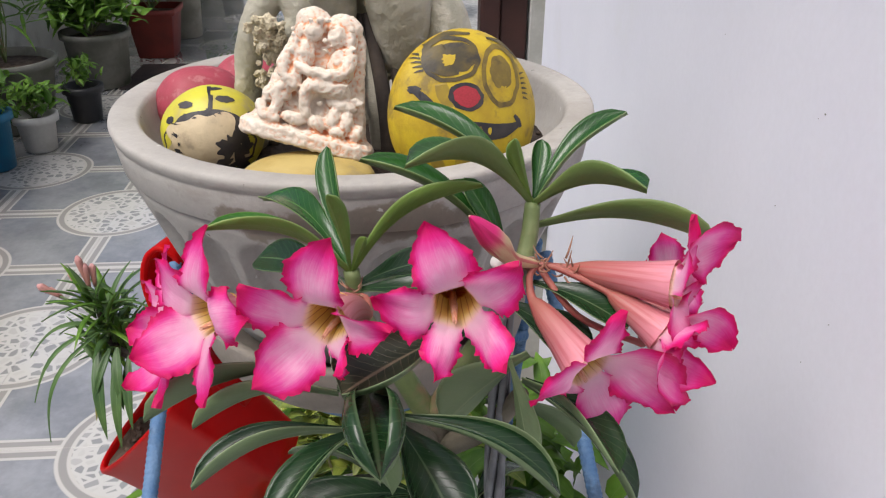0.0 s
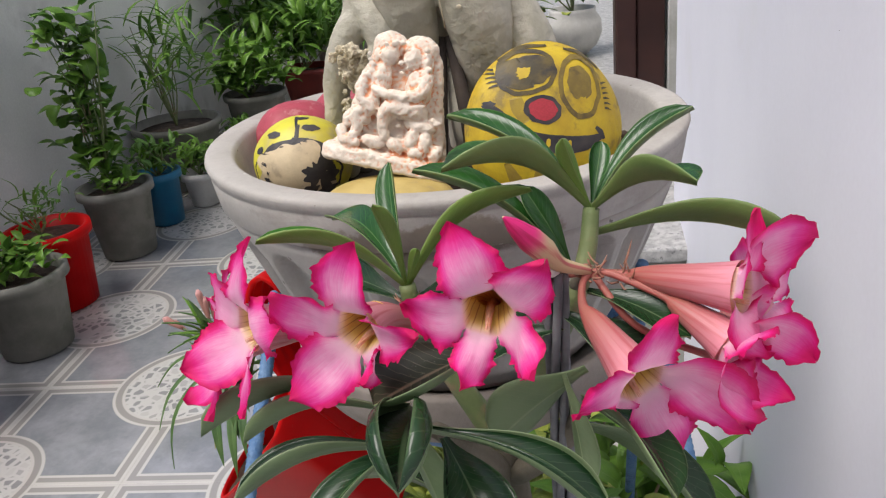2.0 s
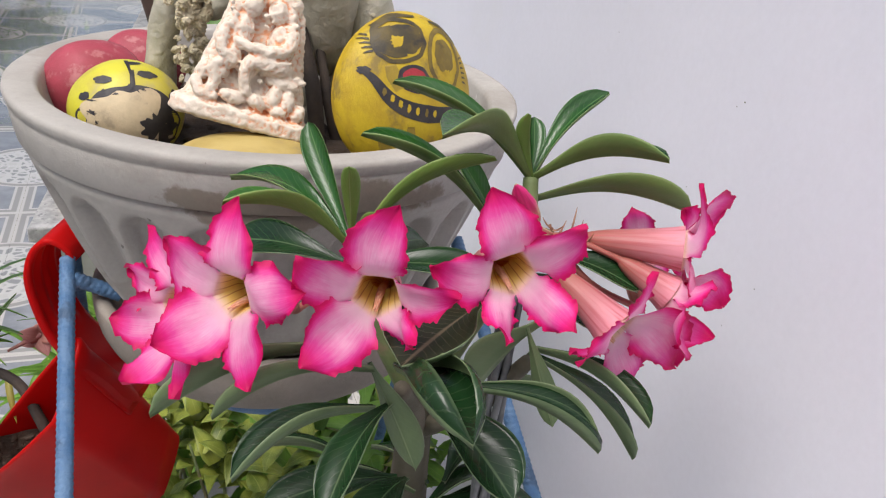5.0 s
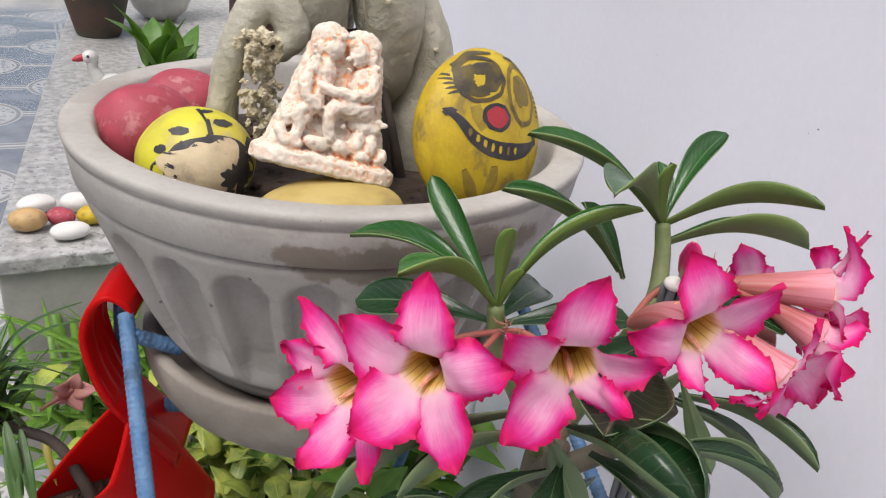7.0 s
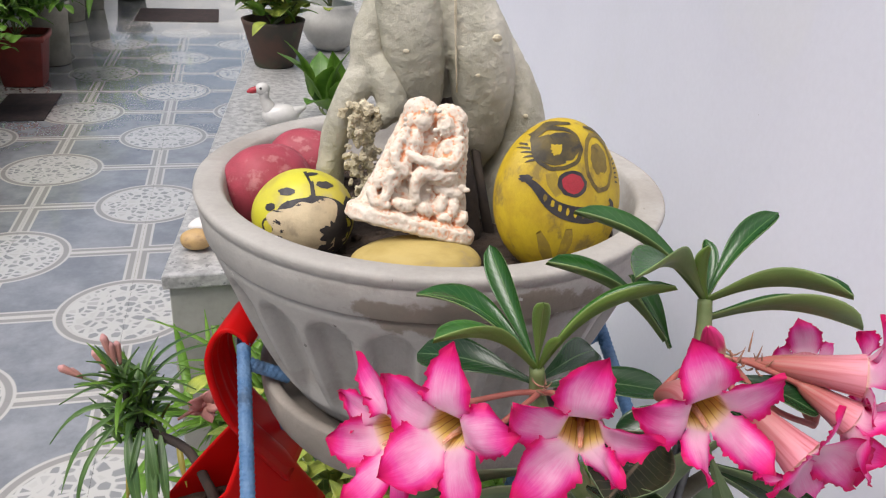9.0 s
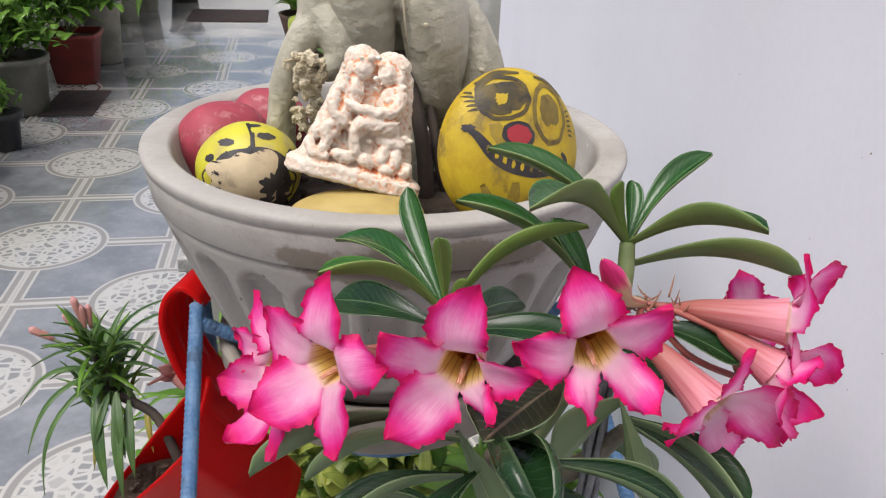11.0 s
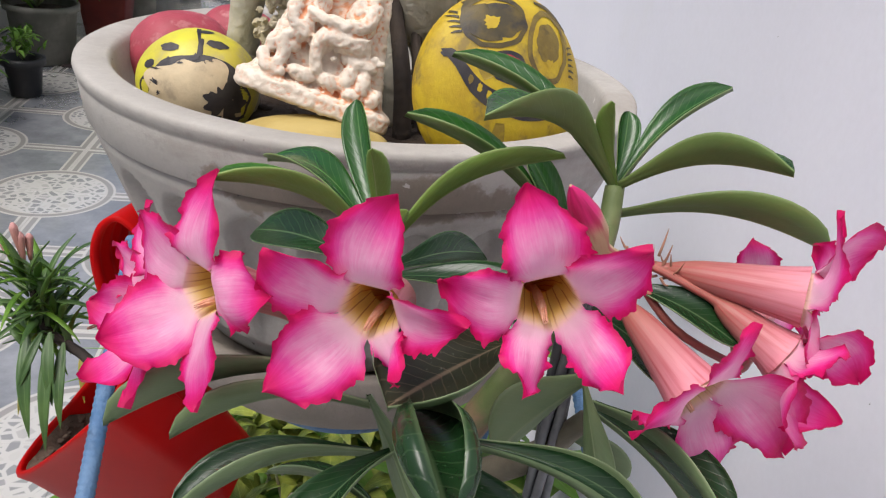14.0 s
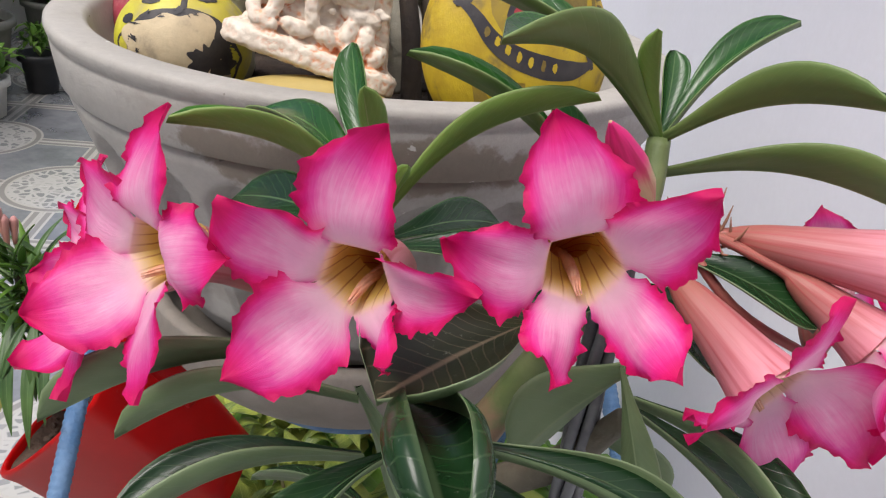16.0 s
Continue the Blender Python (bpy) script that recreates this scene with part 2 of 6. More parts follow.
    r = maths(n, l, "MULTIPLY_ADD", dirt, 0.25)
    r.node.inputs[2].default_value = 0.04
    b.inputs["Specular IOR Level"].default_value = 0.8
    b.inputs["Coat Weight"].default_value = 1.0
    b.inputs["Coat IOR"].default_value = 1.6
    b.inputs["Coat Roughness"].default_value = 0.06
    l.new(r, b.inputs["Roughness"])
    relief(n, l, b, maths(n, l, "ADD", cloud, maths(n, l, "MULTIPLY", fine, 0.2)), 0.12, 0.004)
    return mat


def stained_concrete():
    """Cast concrete with damp brown bands, pits and pale chips."""
    mat, n, l, b = shader("cast_concrete")
    co = n.new("ShaderNodeTexCoord").outputs["Object"]
    flat = n.new("ShaderNodeMapping")
    flat.inputs["Scale"].default_value = (1.0, 1.0, 3.2)
    l.new(co, flat.inputs[0])
    cloud = noise_of(n, l, co, 11.0, 6, 0.65)
    fine = noise_of(n, l, co, 260.0, 6, 0.7)
    mid = noise_of(n, l, co, 48.0, 6, 0.7)
    col = mix(n, l, step(n, l, cloud, 0.32, 0.66), (0.345, 0.325, 0.295), (0.42, 0.40, 0.368))
    stain = noise_of(n, l, flat.outputs[0], 6.5, 5, 0.6)
    col = mix(n, l, maths(n, l, "MULTIPLY", step(n, l, stain, 0.56, 0.66), 0.28), col, (0.20, 0.17, 0.135))
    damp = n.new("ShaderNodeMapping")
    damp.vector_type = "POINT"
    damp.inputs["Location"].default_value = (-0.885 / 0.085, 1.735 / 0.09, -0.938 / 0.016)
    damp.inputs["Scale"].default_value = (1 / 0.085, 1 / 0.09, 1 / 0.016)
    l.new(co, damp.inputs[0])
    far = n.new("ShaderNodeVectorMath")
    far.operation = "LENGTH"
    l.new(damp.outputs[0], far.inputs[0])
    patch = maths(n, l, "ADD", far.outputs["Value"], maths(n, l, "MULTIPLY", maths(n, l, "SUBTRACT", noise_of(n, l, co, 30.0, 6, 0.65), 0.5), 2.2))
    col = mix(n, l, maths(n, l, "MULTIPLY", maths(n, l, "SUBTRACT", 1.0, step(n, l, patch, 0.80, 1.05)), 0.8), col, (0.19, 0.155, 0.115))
    col = mix(n, l, maths(n, l, "MULTIPLY", step(n, l, mid, 0.56, 0.72), 0.25), col, (0.22, 0.20, 0.17))
    col = mix(n, l, 0.35, col, mix(n, l, fine, (0.6, 0.6, 0.6), (1.35, 1.35, 1.35)), "MULTIPLY")
    chip = n.new("ShaderNodeTexVoronoi")
    chip.inputs["Scale"].default_value = 70.0
    l.new(co, chip.inputs["Vector"])
    rare = n.new("ShaderNodeSeparateColor")
    l.new(chip.outputs["Color"], rare.inputs[0])
    ragged = maths(n, l, "ADD", chip.outputs["Distance"], maths(n, l, "MULTIPLY", maths(n, l, "SUBTRACT", noise_of(n, l, co, 420.0, 3), 0.5), 0.5))
    spot = maths(n, l, "MULTIPLY", maths(n, l, "SUBTRACT", 1.0, step(n, l, ragged, 0.10, 0.15)), step(n, l, rare.outputs[0], 0.93, 0.94))
    dark = maths(n, l, "MULTIPLY", maths(n, l, "SUBTRACT", 1.0, step(n, l, ragged, 0.06, 0.12)), step(n, l, rare.outputs[1], 0.88, 0.90))
    col = mix(n, l, maths(n, l, "MULTIPLY", spot, 0.8), col, (0.60, 0.59, 0.56))
    col = mix(n, l, maths(n, l, "MULTIPLY", dark, 0.8), col, (0.10, 0.09, 0.08))
    l.new(col, b.inputs["Base Color"])
    b.inputs["Roughness"].default_value = 0.82
    b.inputs["Specular IOR Level"].default_value = 0.4
    relief(n, l, b, maths(n, l, "ADD", mid, maths(n, l, "MULTIPLY", fine, 0.6)), 0.4, 0.0016)
    return mat


def thin_plastic():
    """Moulded red plastic: faint scuffs, dust, and some light through the wall."""
    mat, n, l, b = shader("red_plastic")
    co = n.new("ShaderNodeTexCoord").outputs["Object"]
    big = noise_of(n, l, co, 9.0, 4)
    fine = noise_of(n, l, co, 240.0, 5, 0.7)
    col = mix(n, l, step(n, l, big, 0.3, 0.7), (0.70, 0.010, 0.010), (0.60, 0.006, 0.007))
    col = mix(n, l, maths(n, l, "MULTIPLY", step(n, l, fine, 0.62, 0.80), 0.25), col, (0.55, 0.10, 0.08))
    l.new(col, b.inputs["Base Color"])
    b.inputs["Roughness"].default_value = 0.34
    b.inputs["Specular IOR Level"].default_value = 0.12
    relief(n, l, b, big, 0.03, 0.002)
    glow_through(mat, n, l, b, col, 0.35)
    return mat


CELL = 0.4
SLATE, PALE_SLATE = (0.195, 0.205, 0.22), (0.30, 0.31, 0.325)
TILE = tile_surface()
WHITE_WALL = surface("white_wall_paint", (0.84, 0.84, 0.915), (0.79, 0.79, 0.87), 2.0, 0.55, 160.0, 0.08, (0.80, 0.80, 0.855), 4.0, speck=0.10)
# Weathered paint of the boundary wall; also stands in for shade by the door.
GREY_WALL = surface("weathered_shaded_wall_paint", (0.74, 0.74, 0.72), (0.64, 0.64, 0.62), 2.5, 0.8, 120.0, 0.2, (0.40, 0.40, 0.37), 1.5)
CONCRETE = stained_concrete()
# Saucer: damp brown stain, and the bowl's shade put into the colour too.
DAMP_SHADED_CONCRETE = surface("damp_shaded_concrete", (0.31, 0.275, 0.235), (0.235, 0.205, 0.175), 12.0, 0.75, 260.0, 0.35, (0.19, 0.165, 0.13), 6.0)
POT_GREY = surface("cement_pot", (0.22, 0.215, 0.19), (0.15, 0.15, 0.125), 9.0, 0.8, 90.0, 0.35, (0.10, 0.11, 0.075), 5.0)
POT_PALE = surface("pale_cement_pot", (0.42, 0.40, 0.35), (0.30, 0.29, 0.24), 8.0, 0.8, 90.0, 0.35, (0.24, 0.25, 0.18), 4.0)
TERRACOTTA = surface("dark_red_clay", (0.25, 0.035, 0.025), (0.18, 0.025, 0.02), 8.0, 0.55, 80.0, 0.2)
BLACK_POT = surface("black_plastic", (0.02, 0.02, 0.022), (0.035, 0.035, 0.035), 8.0, 0.5, 80.0, 0.1)
BLUE_POT = surface("blue_plastic", (0.005, 0.14, 0.27), (0.005, 0.10, 0.21), 8.0, 0.4, 80.0, 0.1)
WHITE_POT = surface("white_glaze", (0.62, 0.61, 0.58), (0.52, 0.51, 0.48), 8.0, 0.35, 80.0, 0.1)
RED_PLASTIC = thin_plastic()
SOIL = surface("dark_soil", (0.15, 0.105, 0.075), (0.07, 0.048, 0.034), 40.0, 0.95, 150.0, 0.9, depth=0.006)
POTTING_SOIL = surface("potting_soil", (0.075, 0.050, 0.034), (0.032, 0.022, 0.016), 40.0, 0.95, 150.0, 0.9, depth=0.006)
BLUE_ROPE = surface("blue_paint", (0.06, 0.15, 0.30), (0.11, 0.21, 0.36), 60.0, 0.55, 300.0, 0.6, (0.05, 0.10, 0.18), 40.0)
GRANITE = surface("speckled_granite", (0.46, 0.455, 0.44), (0.28, 0.28, 0.27), 45.0, 0.35, 160.0, 0.05, (0.17, 0.17, 0.17), 75.0, speck=0.6)
RENDER_WALL = surface("old_cement", (0.36, 0.355, 0.32), (0.27, 0.27, 0.235), 5.0, 0.85, 70.0, 0.3, (0.20, 0.21, 0.17), 3.0)
BARK = surface("caudex_skin", (0.49, 0.465, 0.375), (0.36, 0.345, 0.265), 26.0, 0.65, 190.0, 0.9, (0.55, 0.52, 0.43), 13.0, depth=0.002, speck=0.35)
WOOD_STEM = surface("woody_stem", (0.16, 0.14, 0.10), (0.10, 0.09, 0.06), 40.0, 0.75, 200.0, 0.5)
DARK_STEM = surface("dark_woody_stem", (0.05, 0.036, 0.026), (0.03, 0.022, 0.018), 40.0, 0.8, 200.0, 0.6)
NARROW_STEM = surface("thin_green_stem", (0.10, 0.16, 0.05), (0.08, 0.12, 0.04), 40.0, 0.55, 200.0, 0.3)
GREEN_STEM = surface("green_stem", (0.20, 0.24, 0.10), (0.13, 0.18, 0.06), 40.0, 0.55, 200.0, 0.3, (0.25, 0.17, 0.10), 25.0)
FRAY = surface("dried_moss", (0.68, 0.61, 0.45), (0.46, 0.40, 0.27), 60.0, 0.9, 300.0, 0.8)
BROWN_DOOR = surface("dark_brown_wood", (0.055, 0.02, 0.016), (0.035, 0.013, 0.011), 6.0, 0.4, 60.0, 0.15)
MAT_RUG = surface("dark_mat", (0.035, 0.02, 0.018), (0.02, 0.013, 0.012), 20.0, 0.9, 150.0, 0.5)
YELLOW = surface("yellow_paint", (0.54, 0.39, 0.016), (0.44, 0.30, 0.016), 2.0, 0.55, 14.0, 0.25, (0.24, 0.17, 0.035), 2.6, speck=0.4)
LEMON = surface("lemon_paint", (0.60, 0.56, 0.04), (0.50, 0.43, 0.06), 1.4, 0.45, 9.0, 0.2, (0.40, 0.34, 0.16), 1.2, speck=0.15)
MUSTARD = surface("faded_yellow", (0.46, 0.35, 0.12), (0.38, 0.28, 0.08), 1.3, 0.65, 9.0, 0.25, (0.30, 0.23, 0.11), 1.2, speck=0.15)
BLACK_PAINT = surface("black_paint", (0.022, 0.02, 0.026), (0.05, 0.045, 0.042), 3.0, 0.55, 14.0, 0.2)
WORN_BLACK = surface("worn_black_paint", (0.050, 0.040, 0.018), (0.11, 0.080, 0.02), 4.0, 0.55, 16.0, 0.2, (0.03, 0.025, 0.02), 2.5)
BROWN_PAINT = surface("brown_paint", (0.15, 0.105, 0.02), (0.22, 0.155, 0.025), 4.0, 0.55, 16.0, 0.2, (0.10, 0.07, 0.02), 3.0)
SMUDGE = surface("old_smudge", (0.33, 0.235, 0.025), (0.26, 0.18, 0.03), 4.0, 0.55, 16.0, 0.2, (0.42, 0.30, 0.02), 5.0)
RED_PAINT = surface("red_paint", (0.42, 0.03, 0.045), (0.34, 0.025, 0.035), 50.0, 0.55, 200.0, 0.2)
BARE_STONE = surface("bare_stone", (0.60, 0.49, 0.31), (0.50, 0.40, 0.25), 1.6, 0.7, 9.0, 0.25, (0.40, 0.32, 0.21), 2.4)
MAROON = surface("maroon_paint", (0.40, 0.055, 0.085), (0.32, 0.045, 0.065), 2.3, 0.6, 9.0, 0.25, (0.46, 0.16, 0.17), 2.5, speck=0.3)
TAN_STONE = surface("tan_stone", (0.50, 0.33, 0.14), (0.40, 0.26, 0.12), 1.2, 0.55, 8.0, 0.15, (0.28, 0.17, 0.09), 1.2)
WHITE_STONE = surface("white_stone", (0.72, 0.70, 0.66), (0.62, 0.60, 0.57), 20.0, 0.5, 120.0, 0.1)
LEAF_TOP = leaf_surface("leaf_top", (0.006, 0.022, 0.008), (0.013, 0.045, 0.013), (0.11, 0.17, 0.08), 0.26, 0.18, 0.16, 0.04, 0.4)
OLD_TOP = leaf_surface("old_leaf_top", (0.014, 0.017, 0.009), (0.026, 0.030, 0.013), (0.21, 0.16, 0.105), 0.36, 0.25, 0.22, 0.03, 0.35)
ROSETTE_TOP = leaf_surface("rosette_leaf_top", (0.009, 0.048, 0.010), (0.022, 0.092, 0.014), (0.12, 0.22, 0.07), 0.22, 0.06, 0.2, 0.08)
LEAF_UNDER = leaf_surface("leaf_underside", (0.095, 0.145, 0.065), (0.15, 0.215, 0.095), (0.24, 0.30, 0.16), 0.5, 0.0, 0.08)
ROSETTE_UNDER = leaf_surface("rosette_leaf_underside", (0.10, 0.17, 0.045), (0.155, 0.235, 0.062), (0.26, 0.34, 0.14), 0.45, 0.0, 0.08, 0.15)
YOUNG_TOP = leaf_surface("young_leaf_top", (0.02, 0.10, 0.012), (0.045, 0.17, 0.018), (0.20, 0.32, 0.09), 0.25, 0.05, 0.16, 0.15)
YOUNG_UNDER = leaf_surface("young_leaf_underside", (0.13, 0.24, 0.04), (0.17, 0.30, 0.05), (0.30, 0.38, 0.14), 0.5, 0.0, 0.15, 0.15)
GREEN_A = leaf_surface("mid_green_leaf", (0.08, 0.19, 0.03), (0.13, 0.28, 0.045), (0.18, 0.30, 0.08), 0.4, 0.0, 0.2, 0.35)
GREEN_B = leaf_surface("fresh_green_leaf", (0.12, 0.28, 0.03), (0.21, 0.40, 0.05), (0.26, 0.40, 0.10), 0.4, 0.0, 0.2, 0.4)
VARIEGATED = leaf_surface("variegated_leaf", (0.06, 0.14, 0.02), (0.45, 0.50, 0.08), (0.50, 0.55, 0.14), 0.4, 0.0, 0.4, 0.2)
NARROW = leaf_surface("narrow_leaf", (0.04, 0.10, 0.025), (0.10, 0.19, 0.05), (0.16, 0.25, 0.08), 0.45, 0.0, 0.0, 0.15)
YELLOW_LEAF = leaf_surface("yellowing_leaf", (0.35, 0.25, 0.03), (0.28, 0.26, 0.05), (0.4, 0.33, 0.08), 0.5, 0.0, 0.0, 0.2)
PETAL = petal_surface()
STAMEN = surface("salmon_stamen", (0.80, 0.46, 0.33), (0.70, 0.32, 0.20), 300.0, 0.5, 900.0, 0.1)
BRACT = surface("dry_bract", (0.34, 0.16, 0.10), (0.22, 0.11, 0.07), 200.0, 0.7, 600.0, 0.2)
TUBE = along_surface("flower_tube", (0.36, 0.12, 0.09), (0.72, 0.28, 0.34), (0.40, 0.04, 0.05), 22.0, 0.44, 0.72, through=0.08, ends=(0.40, 1.0))
THROAT = throat_surface()
BUD = along_surface("bud", (0.60, 0.47, 0.27), (0.72, 0.020, 0.20), (0.45, 0.004, 0.07), 7.0, 0.45, 0.60, ends=(0.45, 0.68))
PALE_PINK = along_surface("faded_petal", (0.46, 0.22, 0.17), (0.62, 0.32, 0.30), (0.42, 0.17, 0.15))


def plaster():
    mat, n, l, b = shader("painted_plaster")
    tc = n.new("ShaderNodeTexCoord")
    geo = n.new("ShaderNodeNewGeometry")
    big = noise_of(n, l, tc.outputs["Object"], 38.0, 4)
    fine = noise_of(n, l, tc.outputs["Object"], 200.0, 5)
    pit = maths(n, l, "SUBTRACT", 1.0, step(n, l, geo.outputs["Pointiness"], 0.462, 0.508))
    rust = maths(n, l, "MULTIPLY", maths(n, l, "MULTIPLY", pit, step(n, l, big, 0.38, 0.54)), 0.9)
    col = mix(n, l, step(n, l, fine, 0.3, 0.7), (0.66, 0.57, 0.46), (0.77, 0.69, 0.58))
    col = mix(n, l, rust, col, (0.66, 0.22, 0.07))
    wide = maths(n, l, "SUBTRACT", 1.0, step(n, l, geo.outputs["Pointiness"], 0.485, 0.53))
    stain = maths(n, l, "MULTIPLY", maths(n, l, "MULTIPLY", wide, step(n, l, noise_of(n, l, tc.outputs["Object"], 55.0, 5), 0.50, 0.64)), 0.45)
    col = mix(n, l, stain, col, (0.72, 0.34, 0.16))
    l.new(col, b.inputs["Base Color"])
    b.inputs["Roughness"].default_value = 0.65
    relief(n, l, b, maths(n, l, "ADD", fine, big), 0.5, 0.0015)
    return mat


PLASTER = plaster()


# ---- builders ----
def mesh_of(name, bm, *mats, smooth=True):
    me = bpy.data.meshes.new(name)
    bm.to_mesh(me)
    bm.free()
    for m in mats:
        me.materials.append(m)
    if smooth:
        me.polygons.foreach_set("use_smooth", [True] * len(me.polygons))
    return me


def part(name, bm, mats, parent, label="", smooth=True):
    mats = mats if isinstance(mats, tuple) else (mats,)
    ob = new(name, mesh_of(name, bm, *mats, smooth=smooth))
    ob.parent = parent
    if label:
        ob["label"] = label
    return ob


def thing(name, label, category, group="", kind="", at=(0, 0, 0)):
    ob = new(name)
    ob.empty_display_size = 0.02
    ob.location = at
    return tagged(ob, label, category, group, kind)


def solid(name, bm, mats, label, category, group="", kind="", smooth=True):
    mats = mats if isinstance(mats, tuple) else (mats,)
    return tagged(new(name, mesh_of(name, bm, *mats, smooth=smooth)), label, category, group, kind)


def box_bm(x0, y0, z0, x1, y1, z1, bevel=0.004):
    bm = bmesh.new()
    bmesh.ops.create_cube(bm, size=1.0)
    bmesh.ops.scale(bm, vec=(x1 - x0, y1 - y0, z1 - z0), verts=bm.verts)
    bmesh.ops.translate(bm, vec=((x0 + x1) / 2, (y0 + y1) / 2, (z0 + z1) / 2), verts=bm.verts)
    if bevel:
        bmesh.ops.bevel(bm, geom=bm.edges[:], offset=bevel, segments=2, profile=0.5, affect="EDGES")
    return bm


def lathe(profile, seg=48, shape=None, at=(0, 0, 0)):
    """profile: (radius, height) from the bottom outside, over the rim, to the inside. shape(angle, i, r, z) may bend it."""
    bm = bmesh.new()
    rings = []
    for i, (r, z) in enumerate(profile):
        ring = []
        for k in range(seg):
            a = 2 * math.pi * k / seg
            rr, zz = shape(a, i, r, z) if shape else (r, z)
            ring.append(bm.verts.new((at[0] + rr * math.cos(a), at[1] + rr * math.sin(a), at[2] + zz)))
        rings.append(ring)
    for a, b in zip(rings, rings[1:]):
        for k in range(seg):
            bm.faces.new((a[k], a[(k + 1) % seg], b[(k + 1) % seg], b[k]))
    bm.faces.new(rings[0][::-1])
    bm.faces.new(rings[-1])
    return bm


def spline(points, steps=8):
    """Catmull-Rom through the points."""
    p = [Vector(q) for q in points]
    p = [2 * p[0] - p[1]] + p + [2 * p[-1] - p[-2]]
    out = []
    for i in range(1, len(p) - 2):
        for k in range(steps):
            t = k / steps
            out.append(0.5 * (2 * p[i] + (p[i + 1] - p[i - 1]) * t + (2 * p[i - 1] - 5 * p[i] + 4 * p[i + 1] - p[i + 2]) * t * t
                              + (3 * p[i] - p[i - 1] - 3 * p[i + 1] + p[i + 2]) * t ** 3))
    out.append(p[-2])
    return out


def tube(bm, points, radii, seg=10, steps=6, flat=1.0):
    """A tapered round limb through the points; radii at the points."""
    path = spline(points, steps)
    uv = bm.loops.layers.uv.verify()
    count = len(path)
    rings, side = [], None
    for i, q in enumerate(path):
        way = (path[min(i + 1, count - 1)] - path[max(i - 1, 0)]).normalized()
        if side is None:
            side = way.orthogonal().normalized()
        side = (side - way * side.dot(way)).normalized()
        up = way.cross(side)
        f = i / steps
        k = min(int(f), len(radii) - 2)
        r = radii[k] + (radii[k + 1] - radii[k]) * (f - k)
        rings.append([bm.verts.new(q + r * (math.cos(2 * math.pi * j / seg) * side + flat * math.sin(2 * math.pi * j / seg) * up)) for j in range(seg)])
    for i, (a, b) in enumerate(zip(rings, rings[1:])):
        for j in range(seg):
            f = bm.faces.new((a[j], a[(j + 1) % seg], b[(j + 1) % seg], b[j]))
            for lp, (uu, vv) in zip(f.loops, ((j, i), (j + 1, i), (j + 1, i + 1), (j, i + 1))):
                lp[uv].uv = (uu / seg, vv / (count - 1))
    bm.faces.new(rings[0][::-1])
    bm.faces.new(rings[-1])
    return bm


def ball(bm, centre, radii, turn=None, seg=20, rings=12):
    m = Matrix.Translation(centre) @ (turn or Matrix()) @ Matrix.Diagonal((*radii, 1))
    bmesh.ops.create_uvsphere(bm, u_segments=seg, v_segments=rings, radius=1.0, matrix=m)
    return bm


def scatter(spots):
    """Many small lumps at once; spots: (centre, radii, turn)."""
    verts, faces = [], []
    for centre, radii, turn in spots:
        m = Matrix.Translation(centre) @ turn @ Matrix.Diagonal((*radii, 1))
        n = len(verts)
        verts.append(m @ Vector((0, 0, -1)))
        for z, r in ((-0.5, 0.85), (0.45, 0.9)):
            verts.extend(m @ Vector((r * math.cos(1.0472 * k + z), r * math.sin(1.0472 * k + z), z)) for k in range(6))
        verts.append(m @ Vector((0, 0, 1)))
        for k in range(6):
            j = (k + 1) % 6
            faces.extend(((n, n + 1 + j, n + 1 + k), (n + 1 + k, n + 1 + j, n + 7 + j, n + 7 + k), (n + 7 + k, n + 7 + j, n + 13)))
    me = bpy.data.meshes.new("lumps")
    me.from_pydata(verts, [], faces)
    bm = bmesh.new()
    bm.from_mesh(me)
    bpy.data.meshes.remove(me)
    return bm


